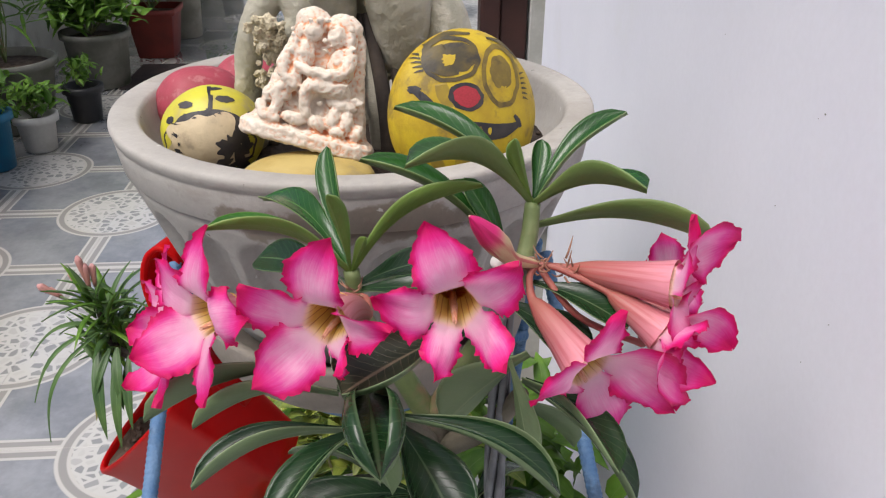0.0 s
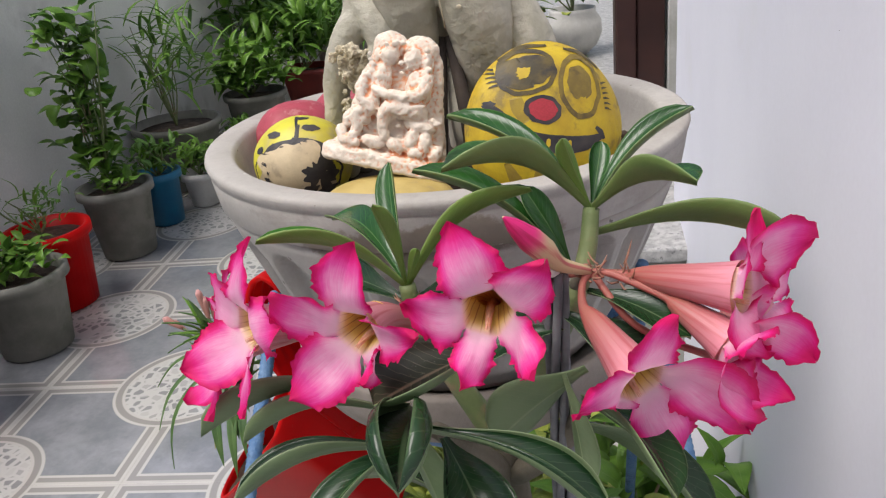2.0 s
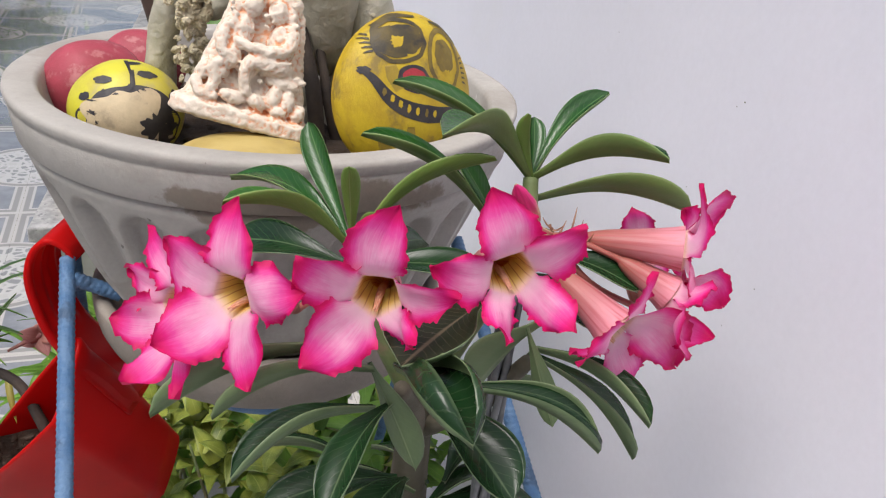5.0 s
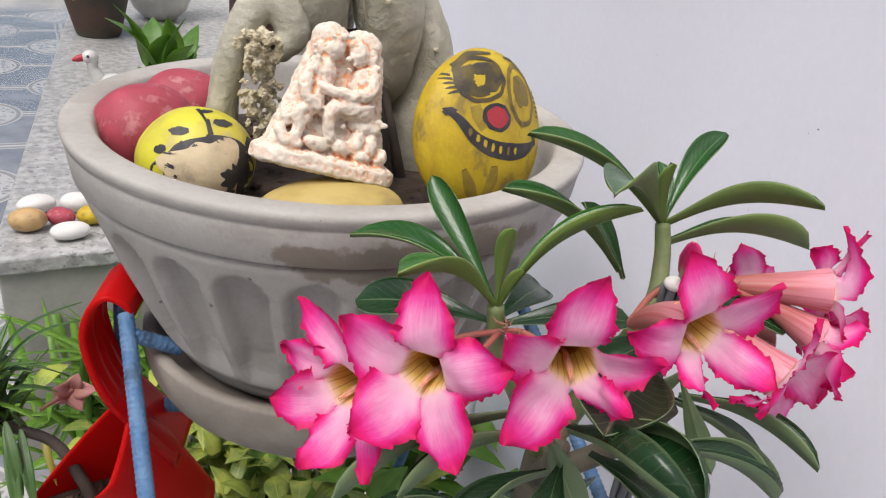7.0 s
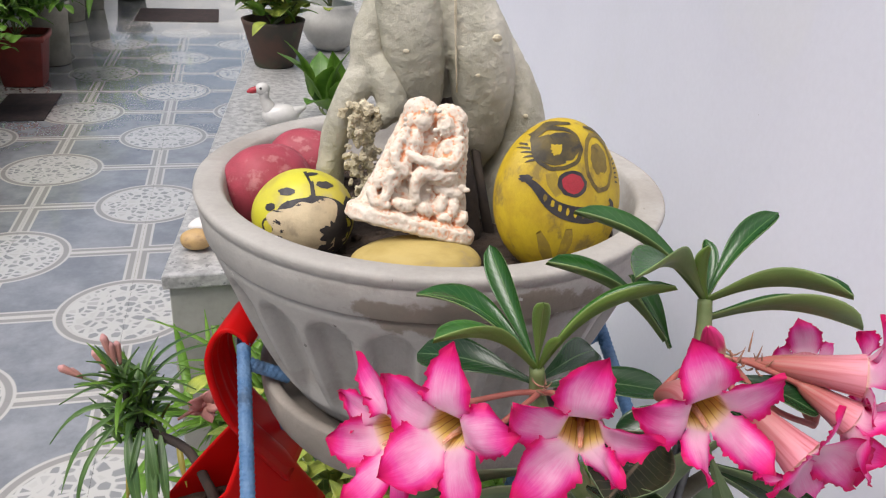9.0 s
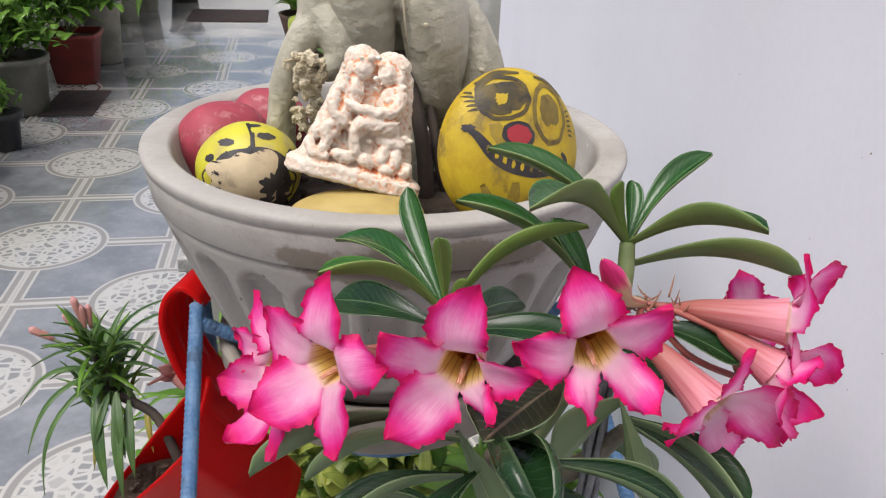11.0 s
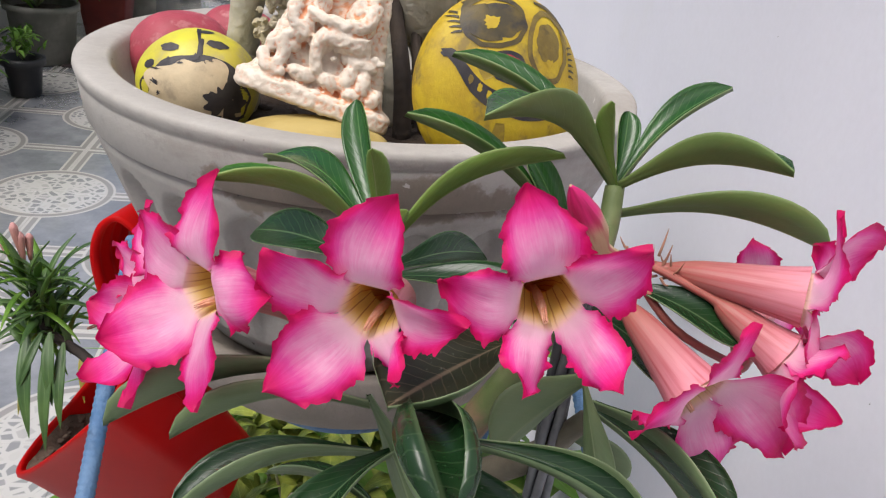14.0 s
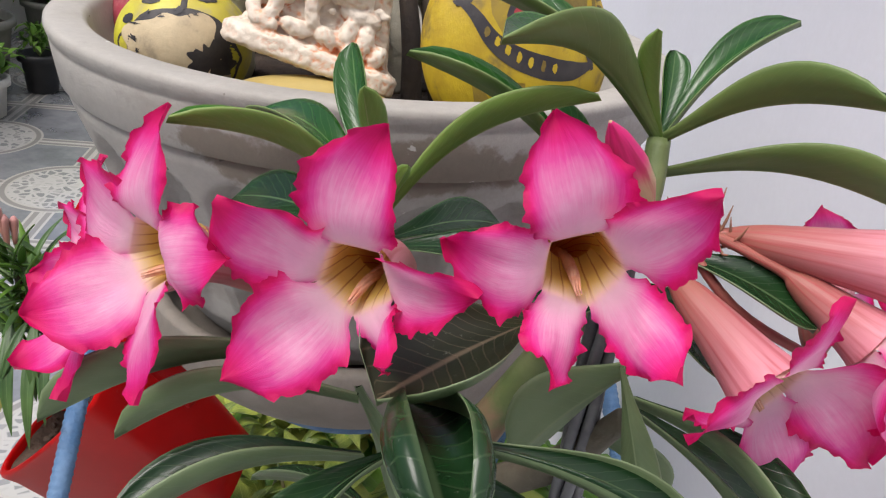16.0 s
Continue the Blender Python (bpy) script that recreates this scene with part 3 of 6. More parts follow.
def blade(bm, base, tip, width, up, bend=0.15, fold=0.3, twist=0.0, shape="obovate", nu=4, nv=9, thick=0.0006, droop=0.0, ripple=0.0, rng=None):
    """One leaf from base to tip with a raised top side (slot 0) and an underside (slot 1).
    bend: how far the middle bows towards up; fold: how far the edges rise; droop: how far the tip curls down."""
    base, tip, up = Vector(base), Vector(tip), Vector(up)
    way = tip - base
    length = way.length
    way.normalize()
    side = way.cross(up).normalized()
    up = side.cross(way).normalized()
    uv = bm.loops.layers.uv.verify()
    cols = 2 * nu + 1
    grid = ([], [])
    for i in range(nv + 1):
        v = i / nv
        if shape == "obovate":
            w = (0.14 + 0.86 * (3 * (v / 0.72) ** 2 - 2 * (v / 0.72) ** 3) if v < 0.72 else (1 - ((v - 0.72) / 0.28) ** 2.2) ** 0.62) if v < 1 else 0.0
        elif shape == "lance":
            w = math.sin(math.pi * (0.04 + 0.95 * v) ** 0.8) ** 0.9 if v < 1 else 0.0
        else:
            w = math.sin(math.pi * (0.06 + 0.93 * v) ** 0.62) ** 0.8 if v < 1 else 0.0
        w = max(w, 0.02) * width / 2
        c = base + way * (length * v) + up * (length * (bend * math.sin(math.pi * v) - droop * v * v))
        a = twist * (v - 0.3)
        s2 = side * math.cos(a) + up * math.sin(a)
        u2 = up * math.cos(a) - side * math.sin(a)
        top, low = [], []
        for j in range(cols):
            x = (j - nu) / nu
            # the half blade curls up along an arc towards its edge
            out, rise = 0.0, 0.0
            for m in range(abs(j - nu)):
                bow = 1.3 * fold * ((m + 0.5) / nu) ** 1.2
                out += math.cos(bow) * w / nu
                rise += math.sin(bow) * w / nu
            if ripple:
                rise += ripple * width * math.sin(9 * v + 2.5 * x) * abs(x)
            q = c + s2 * math.copysign(out, x) + u2 * rise
            top.append(bm.verts.new(q))
            low.append(bm.verts.new(q - u2 * thick * (1.0 + 2.5 * max(0, 1 - abs(x) * 5))))
        grid[0].append(top)
        grid[1].append(low)
    for layer, g in enumerate(grid):
        for i in range(nv):
            for j in range(cols - 1):
                q = [(i, j), (i, j + 1), (i + 1, j + 1), (i + 1, j)]
                if layer == 1:
                    q.reverse()
                f = bm.faces.new([g[a][b] for a, b in q])
                f.material_index = layer
                f.smooth = True
                for lp, (a, b) in zip(f.loops, q):
                    lp[uv].uv = (b / (cols - 1), a / nv)
    for i in range(nv):
        for j, flip in ((0, False), (cols - 1, True)):
            q = [grid[0][i][j], grid[0][i + 1][j], grid[1][i + 1][j], grid[1][i][j]]
            f = bm.faces.new(q[::-1] if flip else q)
            f.material_index = 1
    return bm


# ---- the setting ----
def tilted_ledge(z0, z1, inset):
    """The low border wall runs a little askew to the tiles."""
    a, b = Vector((0.575 + inset, -0.69 + inset)), Vector((0.77 + inset, 1.17))
    far = a + (b - a) * 4.2
    bm = bmesh.new()
    low = [bm.verts.new((x, y, z0)) for x, y in ((a.x, a.y), (2.2, a.y + 0.02), (2.2, far.y), (far.x, far.y))]
    f = bm.faces.new(low)
    new_geo = bmesh.ops.extrude_face_region(bm, geom=[f])
    bmesh.ops.translate(bm, vec=(0, 0, z1 - z0), verts=[v for v in new_geo["geom"] if isinstance(v, bmesh.types.BMVert)])
    bmesh.ops.recalc_face_normals(bm, faces=bm.faces)
    bmesh.ops.bevel(bm, geom=bm.edges[:], offset=0.004, segments=2, profile=0.5, affect="EDGES")
    return bm


ledge = tagged(thing("garden_ledge", "low grey cement border wall with a speckled granite top", "border wall", kind="structure"), kind="structure")
part("wall", tilted_ledge(0.0, 0.42, 0.012), RENDER_WALL, ledge, "stained cement side", smooth=False)
part("coping", tilted_ledge(0.42, 0.45, 0.0), GRANITE, ledge, "speckled grey granite slab", smooth=False)



def askew(bm):
    """The house wall runs a few degrees off the tiles, like the border wall."""
    for v in bm.verts:
        v.co.x += 0.0709 * (v.co.y + 1.74)
    return bm


wall = solid("wall_east", askew(box_bm(1.16, -4.2, 0.0, 1.32, -0.40, 3.0, 0.006)), WHITE_WALL, "smooth white painted house wall", "wall", kind="structure", smooth=False)
for k, (y, z, s) in enumerate(((-1.74, 1.006, 0.0009), (-1.70, 0.93, 0.0005), (-1.733, 1.001, 0.0004), (-1.80, 0.90, 0.0005), (-1.78, 0.86, 0.0004), (-1.55, 1.01, 0.0004))):
    bm = askew(ball(bmesh.new(), (1.1597, y, z), (0.0004, s * 0.9, s * 0.6), None, 8, 6))
    part("wall_mark", bm, POT_GREY, wall, "small dark speck on the paint")
# White house wall turned from the light; the grey paint carries that shade.
solid("wall_return", box_bm(1.42, -0.52, 0.0, 2.2, -0.402, 3.0, 0.006), GREY_WALL, "shaded painted wall beside the door", "wall", kind="structure", smooth=False)
solid("wall_west", box_bm(-1.05, -4.2, 0.0, -0.86, 9.0, 1.02, 0.006), GREY_WALL, "weathered pale grey boundary wall behind potted plants", "wall", kind="structure", smooth=False)
# Out of view; height chosen to dim the light on the lower east wall.
solid("wall_south_unseen", box_bm(-1.05, -4.4, 0.0, 1.32, -4.202, 2.2, 0.006), GREY_WALL, "plain pale unseen wall closing the yard, raised to cut fill light", "wall", kind="structure", smooth=False)
solid("wall_north", box_bm(-1.05, 9.0, 0.0, 3.0, 9.2, 1.0, 0.006), GREY_WALL, "plain pale wall at the far end", "wall", kind="structure", smooth=False)
solid("wall_porch", box_bm(2.202, -0.52, 0.0, 2.35, 9.0, 3.0, 0.006), GREY_WALL, "shaded porch wall", "wall", kind="structure", smooth=False)
door = tagged(thing("door_1", "dark brown wooden door frame beside the white wall", "door", kind="structure"), kind="structure")
part("door_jamb", box_bm(1.20, 0.30, 0.45, 1.26, 0.38, 2.5, 0.006), BROWN_DOOR, door, smooth=False)
part("door_jamb", box_bm(1.262, 0.315, 0.45, 1.345, 0.37, 2.5, 0.006), BROWN_DOOR, door, smooth=False)
# Shade on a white wall, put into its paint as grey.
solid("wall_inner", box_bm(1.352, 0.31, 0.45, 2.19, 0.40, 2.9, 0.004), GREY_WALL, "shaded pale wall next to the door frame", "wall", kind="structure", smooth=False)
ground = solid("ground", box_bm(-60, -60, -0.30, 60, 60, -0.012, 0), RENDER_WALL, "bare cement ground under the tiles", "ground", kind="structure", smooth=False)

# ---- the bowl with its stand ----
BOWL = Vector((0.8833, -1.5558, 0))


def flutes(a, i, r, z):
    """Scooped arches round the wall, 24 in all, with a crisp rounded top."""
    t = (z - 0.812) / (0.9185 - 0.812)
    w = abs(((math.degrees(a) + 126 + 7.5) % 15) - 7.5) / 6.0
    if 0 < t < 1 and w < 1:
        arch = 1 - 0.22 * (1 - math.sqrt(1 - w * w))
        edge = min(1.0, max(0.0, (arch - t) * 26))
        foot = min(1.0, t * 3.5)
        r -= 0.0125 * min(1.0, (1 - w * w) * 2.4) * edge * foot
    return r, z


bowl = thing("bowl_planter", "large round grey concrete bowl with fluted sides", "planter", at=(0, 0, 0))
prof = [(0.060, 0.785), (0.095, 0.786), (0.112, 0.792), (0.118, 0.800)]
for k in range(56):
    z = 0.806 + k * (0.926 - 0.806) / 55
    u = (z - 0.806) / (0.924 - 0.806)
    prof.append((0.1205 + 0.0525 * u ** 0.78, z))
prof += [(0.1736, 0.9295), (0.1722, 0.9310), (0.1725, 0.9322), (0.1768, 0.9332), (0.1778, 0.9345), (0.1800, 0.948), (0.1812, 0.9565), (0.1806, 0.9580), (0.1818, 0.9592),
         (0.1832, 0.9640), (0.1826, 0.9664), (0.1808, 0.9674), (0.1765, 0.9676), (0.1645, 0.9668), (0.1622, 0.9655), (0.1606, 0.962), (0.1580, 0.950), (0.150, 0.925), (0.120, 0.915), (0.01, 0.912)]
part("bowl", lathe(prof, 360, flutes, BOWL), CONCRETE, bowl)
part("soil", lathe([(0.146, 0.917), (0.148, 0.925), (0.125, 0.929), (0.09, 0.929), (0.01, 0.931)], 48, lambda a, i, r, z: (r, z + 0.003 * math.sin(5 * a) * (i == 3) + 0.009 * max(0.0, math.cos(a + 0.35)) * (i in (1, 2))), BOWL), POTTING_SOIL, bowl, "dry brown soil")
crumb_rng = random.Random(18)
spots = []
for _ in range(420):
    a, r = crumb_rng.uniform(0, 2 * math.pi), 0.146 * math.sqrt(crumb_rng.random())
    w = crumb_rng.uniform(0.0015, 0.005)
    heap = 0.012 * max(0.0, math.cos(a + 0.35)) * max(0.0, r / 0.146 - 0.4)
    spots.append((BOWL + Vector((r * math.cos(a), r * math.sin(a), 0.929 + heap)), (w * crumb_rng.uniform(0.8, 1.6), w, w * 0.7), Matrix.Rotation(crumb_rng.uniform(0, 3.1), 4, "Z")))
bm = scatter(spots)
tagged(part("soil_crumb_layer", bm, POTTING_SOIL, bowl), kind="stuff")

saucer = thing("saucer_bowl", "plain grey concrete bowl under the fluted one", "bowl")
rise = [k / 9 for k in range(10)]
part("body", lathe([(0.04, 0.7255)] + [(0.14 * (1 - (1 - f) ** 2.6 * 0.97) ** (1 / 2.6), 0.726 + 0.074 * f) for f in rise] + [(0.1395, 0.802), (0.136, 0.8035), (0.130, 0.802), (0.126, 0.794), (0.122, 0.784), (0.01, 0.7845)], 96, None, BOWL), DAMP_SHADED_CONCRETE, saucer)

stand = thing("plant_stand", "blue rope-wrapped metal plant stand under the bowls", "plant stand")


def rod(name, a, b, r=0.0056, wrap=True):
    bm = bmesh.new()
    a, b = Vector(a), Vector(b)
    n = max(8, int((b - a).length / 0.0011)) if wrap else 6
    side = (b - a).orthogonal().normalized()
    up = (b - a).normalized().cross(side)
    rings = []
    for i in range(n + 1):
        c = a + (b - a) * i / n
        rings.append([bm.verts.new(c + (r * (1 + (0.055 * math.sin(i * 1.6 + k * math.pi / 6) if wrap else 0))) * (side * math.cos(k * math.pi / 6) + up * math.sin(k * math.pi / 6))) for k in range(12)])
    for p, q in zip(rings, rings[1:]):
        for k in range(12):
            bm.faces.new((p[k], p[(k + 1) % 12], q[(k + 1) % 12], q[k]))
    bm.faces.new(rings[0][::-1])
    bm.faces.new(rings[-1])
    return part(name, bm, BLUE_ROPE, stand)


def ring_rod(name, r, z, thick=0.006):
    bm = bmesh.new()
    pts = [BOWL + Vector((r * math.cos(a), r * math.sin(a), z)) for a in [2 * math.pi * k / 48 for k in range(49)]]
    tube(bm, pts, [thick] * 49, 8, 1)
    return part(name, bm, BLUE_ROPE, stand)


ring_rod("lower_ring", 0.072, 0.716, 0.006)
for sx in (-1, 1):
    top = BOWL + Vector((0.1526 * sx, -0.022, 0.835))
    foot = BOWL + Vector((0.1630 * sx + (0.035 if sx > 0 else 0), -0.447, 0.50))
    low = foot + (foot - top) * (0.5 / 0.335)
    rod("front_leg", top, low)
    rod("back_leg", BOWL + Vector((0.1526 * sx, 0.015, 0.828)), BOWL + Vector((0.165 * sx, 0.35, 0.0)))
    rod("strut", BOWL + Vector((0.1526 * sx, -0.032, 0.825)), BOWL + Vector((0.118 * sx, -0.030, 0.806)), 0.0055)
    rod("strut", BOWL + Vector((0.070 * sx, 0.01, 0.716)), BOWL + Vector((0.156 * sx, 0.06, 0.70)), 0.006)

# ---- stones and figures in the bowl ----
def pebble(name, centre, radii, turn, mat, label, lumps=0.03, seed=1, group="painted stones in the bowl"):
    bm = bmesh.new()
    bmesh.ops.create_icosphere(bm, subdivisions=5, radius=1.0)
    for v in bm.verts:
        v.co *= 1 + lumps * noise.noise(v.co * 1.3 + Vector((seed * 7.1, 0, 0)))
    ob = solid(name, bm, mat, label, "stone", group)
    ob.matrix_world = Matrix.Translation(centre) @ turn @ Matrix.Diagonal((*radii, 1))
    return ob


def daub(stone, name, outline, mat, label, lift=1.006, lumps=0.03, seed=1, inner=None):
    """A patch of paint on a stone: outline in the stone's own front plane (x right, z up, -1 to 1), laid on its skin."""
    bm = bmesh.new()

    def skin(x, z):
        r2 = min(0.985, x * x + z * z)
        q = Vector((x, -math.sqrt(1 - r2), z))
        if x * x + z * z > 0.985:
            q.normalize()
        return q * (1 + lumps * noise.noise(q * 1.3 + Vector((seed * 7.1, 0, 0)))) * lift
    n = len(outline)
    cx, cz = sum(p[0] for p in outline) / n, sum(p[1] for p in outline) / n
    inner = inner or [(cx, cz)] * n
    rings = []
    for k in range(6):
        f = k / 5
        rings.append([bm.verts.new(skin(o[0] * (1 - f) + i[0] * f, o[1] * (1 - f) + i[1] * f)) for o, i in zip(outline, inner)])
    for a, b in zip(rings, rings[1:]):
        for j in range(n):
            bm.faces.new((a[j], a[(j + 1) % n], b[(j + 1) % n], b[j]))
    bmesh.ops.remove_doubles(bm, verts=bm.verts, dist=1e-5)
    bmesh.ops.recalc_face_normals(bm, faces=bm.faces)
    for f in bm.faces:
        if f.normal.dot(f.calc_center_median()) < 0:
            f.normal_flip()
    return part(name, bm, mat, stone, label)


def blot(cx, cz, rx, rz, turn=0.0, rough=0.06, n=36, seed=0, only=1.0):
    out = []
    for k in range(n):
        a = 2 * math.pi * k / n
        r = 1 + rough * noise.noise(Vector((2.2 * math.cos(a), 2.2 * math.sin(a), seed * 3.7))) * 2
        x, z = rx * r * math.cos(a), rz * r * math.sin(a)
        c, s = math.cos(radians(turn)), math.sin(radians(turn))
        out.append((cx + x * c - z * s, cz + x * s + z * c))
    return out


EGG_TURN = Euler((radians(-14), 0, radians(17))).to_matrix().to_4x4()
egg = pebble("painted_stone", (0.9585, -1.639, 0.9775), (0.0535, 0.0265, 0.0565), EGG_TURN, YELLOW, "broad yellow painted stone with a grinning face", 0.02, 1)


def face(name, outline, mat, label, lift, inner=None):
    return daub(egg, name, outline, mat, label, lift=lift, inner=inner, lumps=0.02)


def stroke(points, widths, steps=7):
    """An outline round a brush stroke, and its middle line."""
    mid = spline([(x, 0, z) for x, z in points], steps)
    n = len(mid)
    up, low, core = [], [], []
    for i, q in enumerate(mid):
        way = mid[min(i + 1, n - 1)] - mid[max(i - 1, 0)]
        side = Vector((-way.z, 0, way.x)).normalized()
        f = i / (n - 1) * (len(widths) - 1)
        k = min(int(f), len(widths) - 2)
        w = widths[k] + (widths[k + 1] - widths[k]) * (f - k)
        up.append(((q + side * w).x, (q + side * w).z))
        low.append(((q - side * w).x, (q - side * w).z))
        core.append((q.x, q.z))
    return up + low[::-1], core + core[::-1]


for points, w in ((((-0.62, -0.30), (-0.52, -0.52), (-0.40, -0.75)), (0.03, 0.07, 0.05)), (((-0.20, -0.32), (-0.22, -0.50), (-0.30, -0.74)), (0.05, 0.09, 0.05)), (((-0.42, 0.40), (-0.40, 0.28), (-0.34, 0.12)), (0.07, 0.09, 0.06))):
    out, core = stroke(points, w)
    face("smudge", out, SMUDGE, "brownish smudge of old paint", 1.003, core)
face("eye_ring", blot(-0.23, 0.665, 0.37, 0.265, 8, 0.05, 48, 1), WORN_BLACK, "dark painted eye", 1.010, blot(-0.23, 0.665, 0.315, 0.215, 8, 0.05, 48, 1))
face("eye", blot(-0.18, 0.68, 0.27, 0.175, 8, 0.08, 40, 2), WORN_BLACK, "smudged brown eye", 1.006)
out, core = stroke(((-0.28, 0.81), (-0.44, 0.73), (-0.46, 0.62), (-0.34, 0.53), (-0.18, 0.505)), (0.03, 0.075, 0.09, 0.06, 0.02))
face("eye_shadow", out, WORN_BLACK, "black crescent in the eye", 1.010, core)
face("pupil", blot(-0.27, 0.655, 0.085, 0.055, 20, 0.35, 30, 3), YELLOW, "yellow glint", 1.014)
face("eye_ring", blot(0.39, 0.42, 0.275, 0.365, -4, 0.05, 48, 4), BROWN_PAINT, "brown painted eye ring", 1.010, blot(0.39, 0.42, 0.215, 0.305, -4, 0.05, 48, 4))
face("eye", blot(0.39, 0.46, 0.165, 0.19, 0, 0.08, 40, 5), BROWN_PAINT, "smudged brown eye", 1.006)
face("pupil", blot(0.40, 0.27, 0.05, 0.04, 10, 0.4, 24, 8), YELLOW, "yellow glint", 1.014)
face("nose_outline", blot(-0.12, 0.23, 0.225, 0.165, -12, 0.06, 40, 6), BLACK_PAINT, "black outline", 1.008)
face("nose", blot(-0.12, 0.23, 0.170, 0.118, -12, 0.06, 40, 7), RED_PAINT, "round red painted nose", 1.014)
out, core = stroke(((-0.74, 0.36), (-0.64, 0.26), (-0.48, 0.04), (-0.26, -0.10), (0.06, -0.19), (0.36, -0.21), (0.60, -0.16)), (0.03, 0.05, 0.075, 0.095, 0.105, 0.085, 0.03), 8)
face("mouth", out, BLACK_PAINT, "black painted grin", 1.008, core)
for k, (x, z) in enumerate(((-0.53, 0.11), (-0.44, 0.03), (-0.34, -0.04), (-0.23, -0.10), (-0.11, -0.145), (0.02, -0.175), (0.15, -0.19))):
    face("tooth", blot(x, z, 0.026, 0.045, -10, 0.25, 16, k), BROWN_PAINT if k in (0, 5) else YELLOW, "yellow tooth", 1.014)
face("dimple", blot(-0.73, 0.355, 0.085, 0.04, 0, 0.3, 20, 5), BLACK_PAINT, "black painted dimple", 1.011)
out, core = stroke(((0.52, -0.05), (0.58, -0.12), (0.62, -0.20)), (0.02, 0.035, 0.02))
face("dimple", out, BLACK_PAINT, "black painted dimple", 1.011, core)
out, core = stroke(((0.30, 0.87), (0.52, 0.79), (0.72, 0.60)), (0.012, 0.03, 0.012))
face("brow", out, WORN_BLACK, "thin dark brow", 1.010, core)
out, core = stroke(((-0.50, 0.84), (-0.20, 0.945), (0.10, 0.93)), (0.012, 0.025, 0.012))
face("brow", out, WORN_BLACK, "thin dark brow", 1.010, core)
for cx, cz, dx, dz in [(-0.58, 0.74 - 0.045 * k, -0.11, 0.03 - 0.012 * k) for k in range(5)] + [(0.68, 0.42 - 0.055 * k, 0.10, 0.01 - 0.01 * k) for k in range(6)]:
    out, core = stroke(((cx, cz), (cx + dx / 2, cz + dz / 2 + 0.006), (cx + dx, cz + dz)), (0.014, 0.011, 0.003), 3)
    face("lash", out, WORN_BLACK, "painted lash", 1.010, core)

BUG_TURN = Euler((radians(-20), 0, radians(8))).to_matrix().to_4x4()
bug = pebble("painted_stone", (0.779, -1.596, 0.953), (0.0372, 0.037, 0.0345), BUG_TURN, LEMON, "round yellow stone with black spots and worn bare front", 0.03, 2)
daub(bug, "black_collar", blot(-0.05, -0.22, 0.86, 0.69, -4, 0.10, 80, 11), BLACK_PAINT, "flaking black paint", lift=1.006, seed=2)
daub(bug, "bare_patch", blot(-0.08, -0.22, 0.74, 0.58, -6, 0.15, 80, 12), BARE_STONE, "bare tan stone where paint wore off", lift=1.012, seed=2)
daub(bug, "black_smear", blot(0.40, -0.40, 0.27, 0.34, 20, 0.55, 70, 13), BLACK_PAINT, "flake of black paint", lift=1.018, seed=2)
daub(bug, "black_smear", blot(0.20, -0.72, 0.34, 0.13, 12, 0.6, 60, 23), BLACK_PAINT, "flake of black paint", lift=1.018, seed=2)
fleck = random.Random(6)
for k in range(16):
    x, z = (-0.62 + 0.9 * fleck.random(), 0.44 - 0.16 * fleck.random()) if k % 2 else (-0.80 + 0.24 * fleck.random(), 0.20 - 0.8 * fleck.random())
    daub(bug, "black_smear", blot(x, z, fleck.uniform(0.02, 0.07), fleck.uniform(0.015, 0.04), fleck.uniform(-60, 60), 0.7, 20, 30 + k), BLACK_PAINT, "flake of black paint", lift=1.018, seed=2)
for x, z, r1, r2, a in ((-0.42, 0.56, 0.15, 0.075, 0), (0.30, 0.62, 0.17, 0.07, -12), (-0.74, 0.28, 0.09, 0.07, 60), (0.74, 0.20, 0.12, 0.13, 0), (0.12, 0.86, 0.14, 0.035, 0)):
    daub(bug, "spot", blot(x, z, r1, r2, a, 0.15, 24, 14 + x), BLACK_PAINT, "black spot", lift=1.008, seed=2)
daub(bug, "stripe", [(-0.02, 0.92), (0.05, 0.92), (0.10, 0.70), (0.08, 0.45), (0.02, 0.30), (-0.06, 0.28), (-0.01, 0.45), (0.02, 0.68)], BLACK_PAINT, "black stripe", lift=1.010, seed=2)
pebble("painted_stone", (0.757, -1.521, 0.947), (0.038, 0.033, 0.036), Matrix.Rotation(0.4, 4, "Z"), MAROON, "dull maroon painted round stone", 0.06, 3)
pebble("painted_stone", (0.790, -1.480, 0.953), (0.033, 0.028, 0.030), Matrix.Rotation(-0.2, 4, "Z"), MAROON, "dull maroon painted round stone chipped on top", 0.06, 4)
pebble("flat_stone", (0.852, -1.655, 0.940), (0.046, 0.030, 0.015), Matrix.Rotation(-0.1, 4, "Z"), MUSTARD, "flat faded yellow stone lying on the soil", 0.05, 5)


def rough_up(ob, size, strength):
    tex = bpy.data.textures.new("lumps", "CLOUDS")
    tex.noise_scale, tex.noise_depth = size, 3
    d = ob.modifiers.new("lumps", "DISPLACE")
    d.texture, d.strength, d.mid_level = tex, strength, 0.5
    d.texture_coords = "LOCAL"


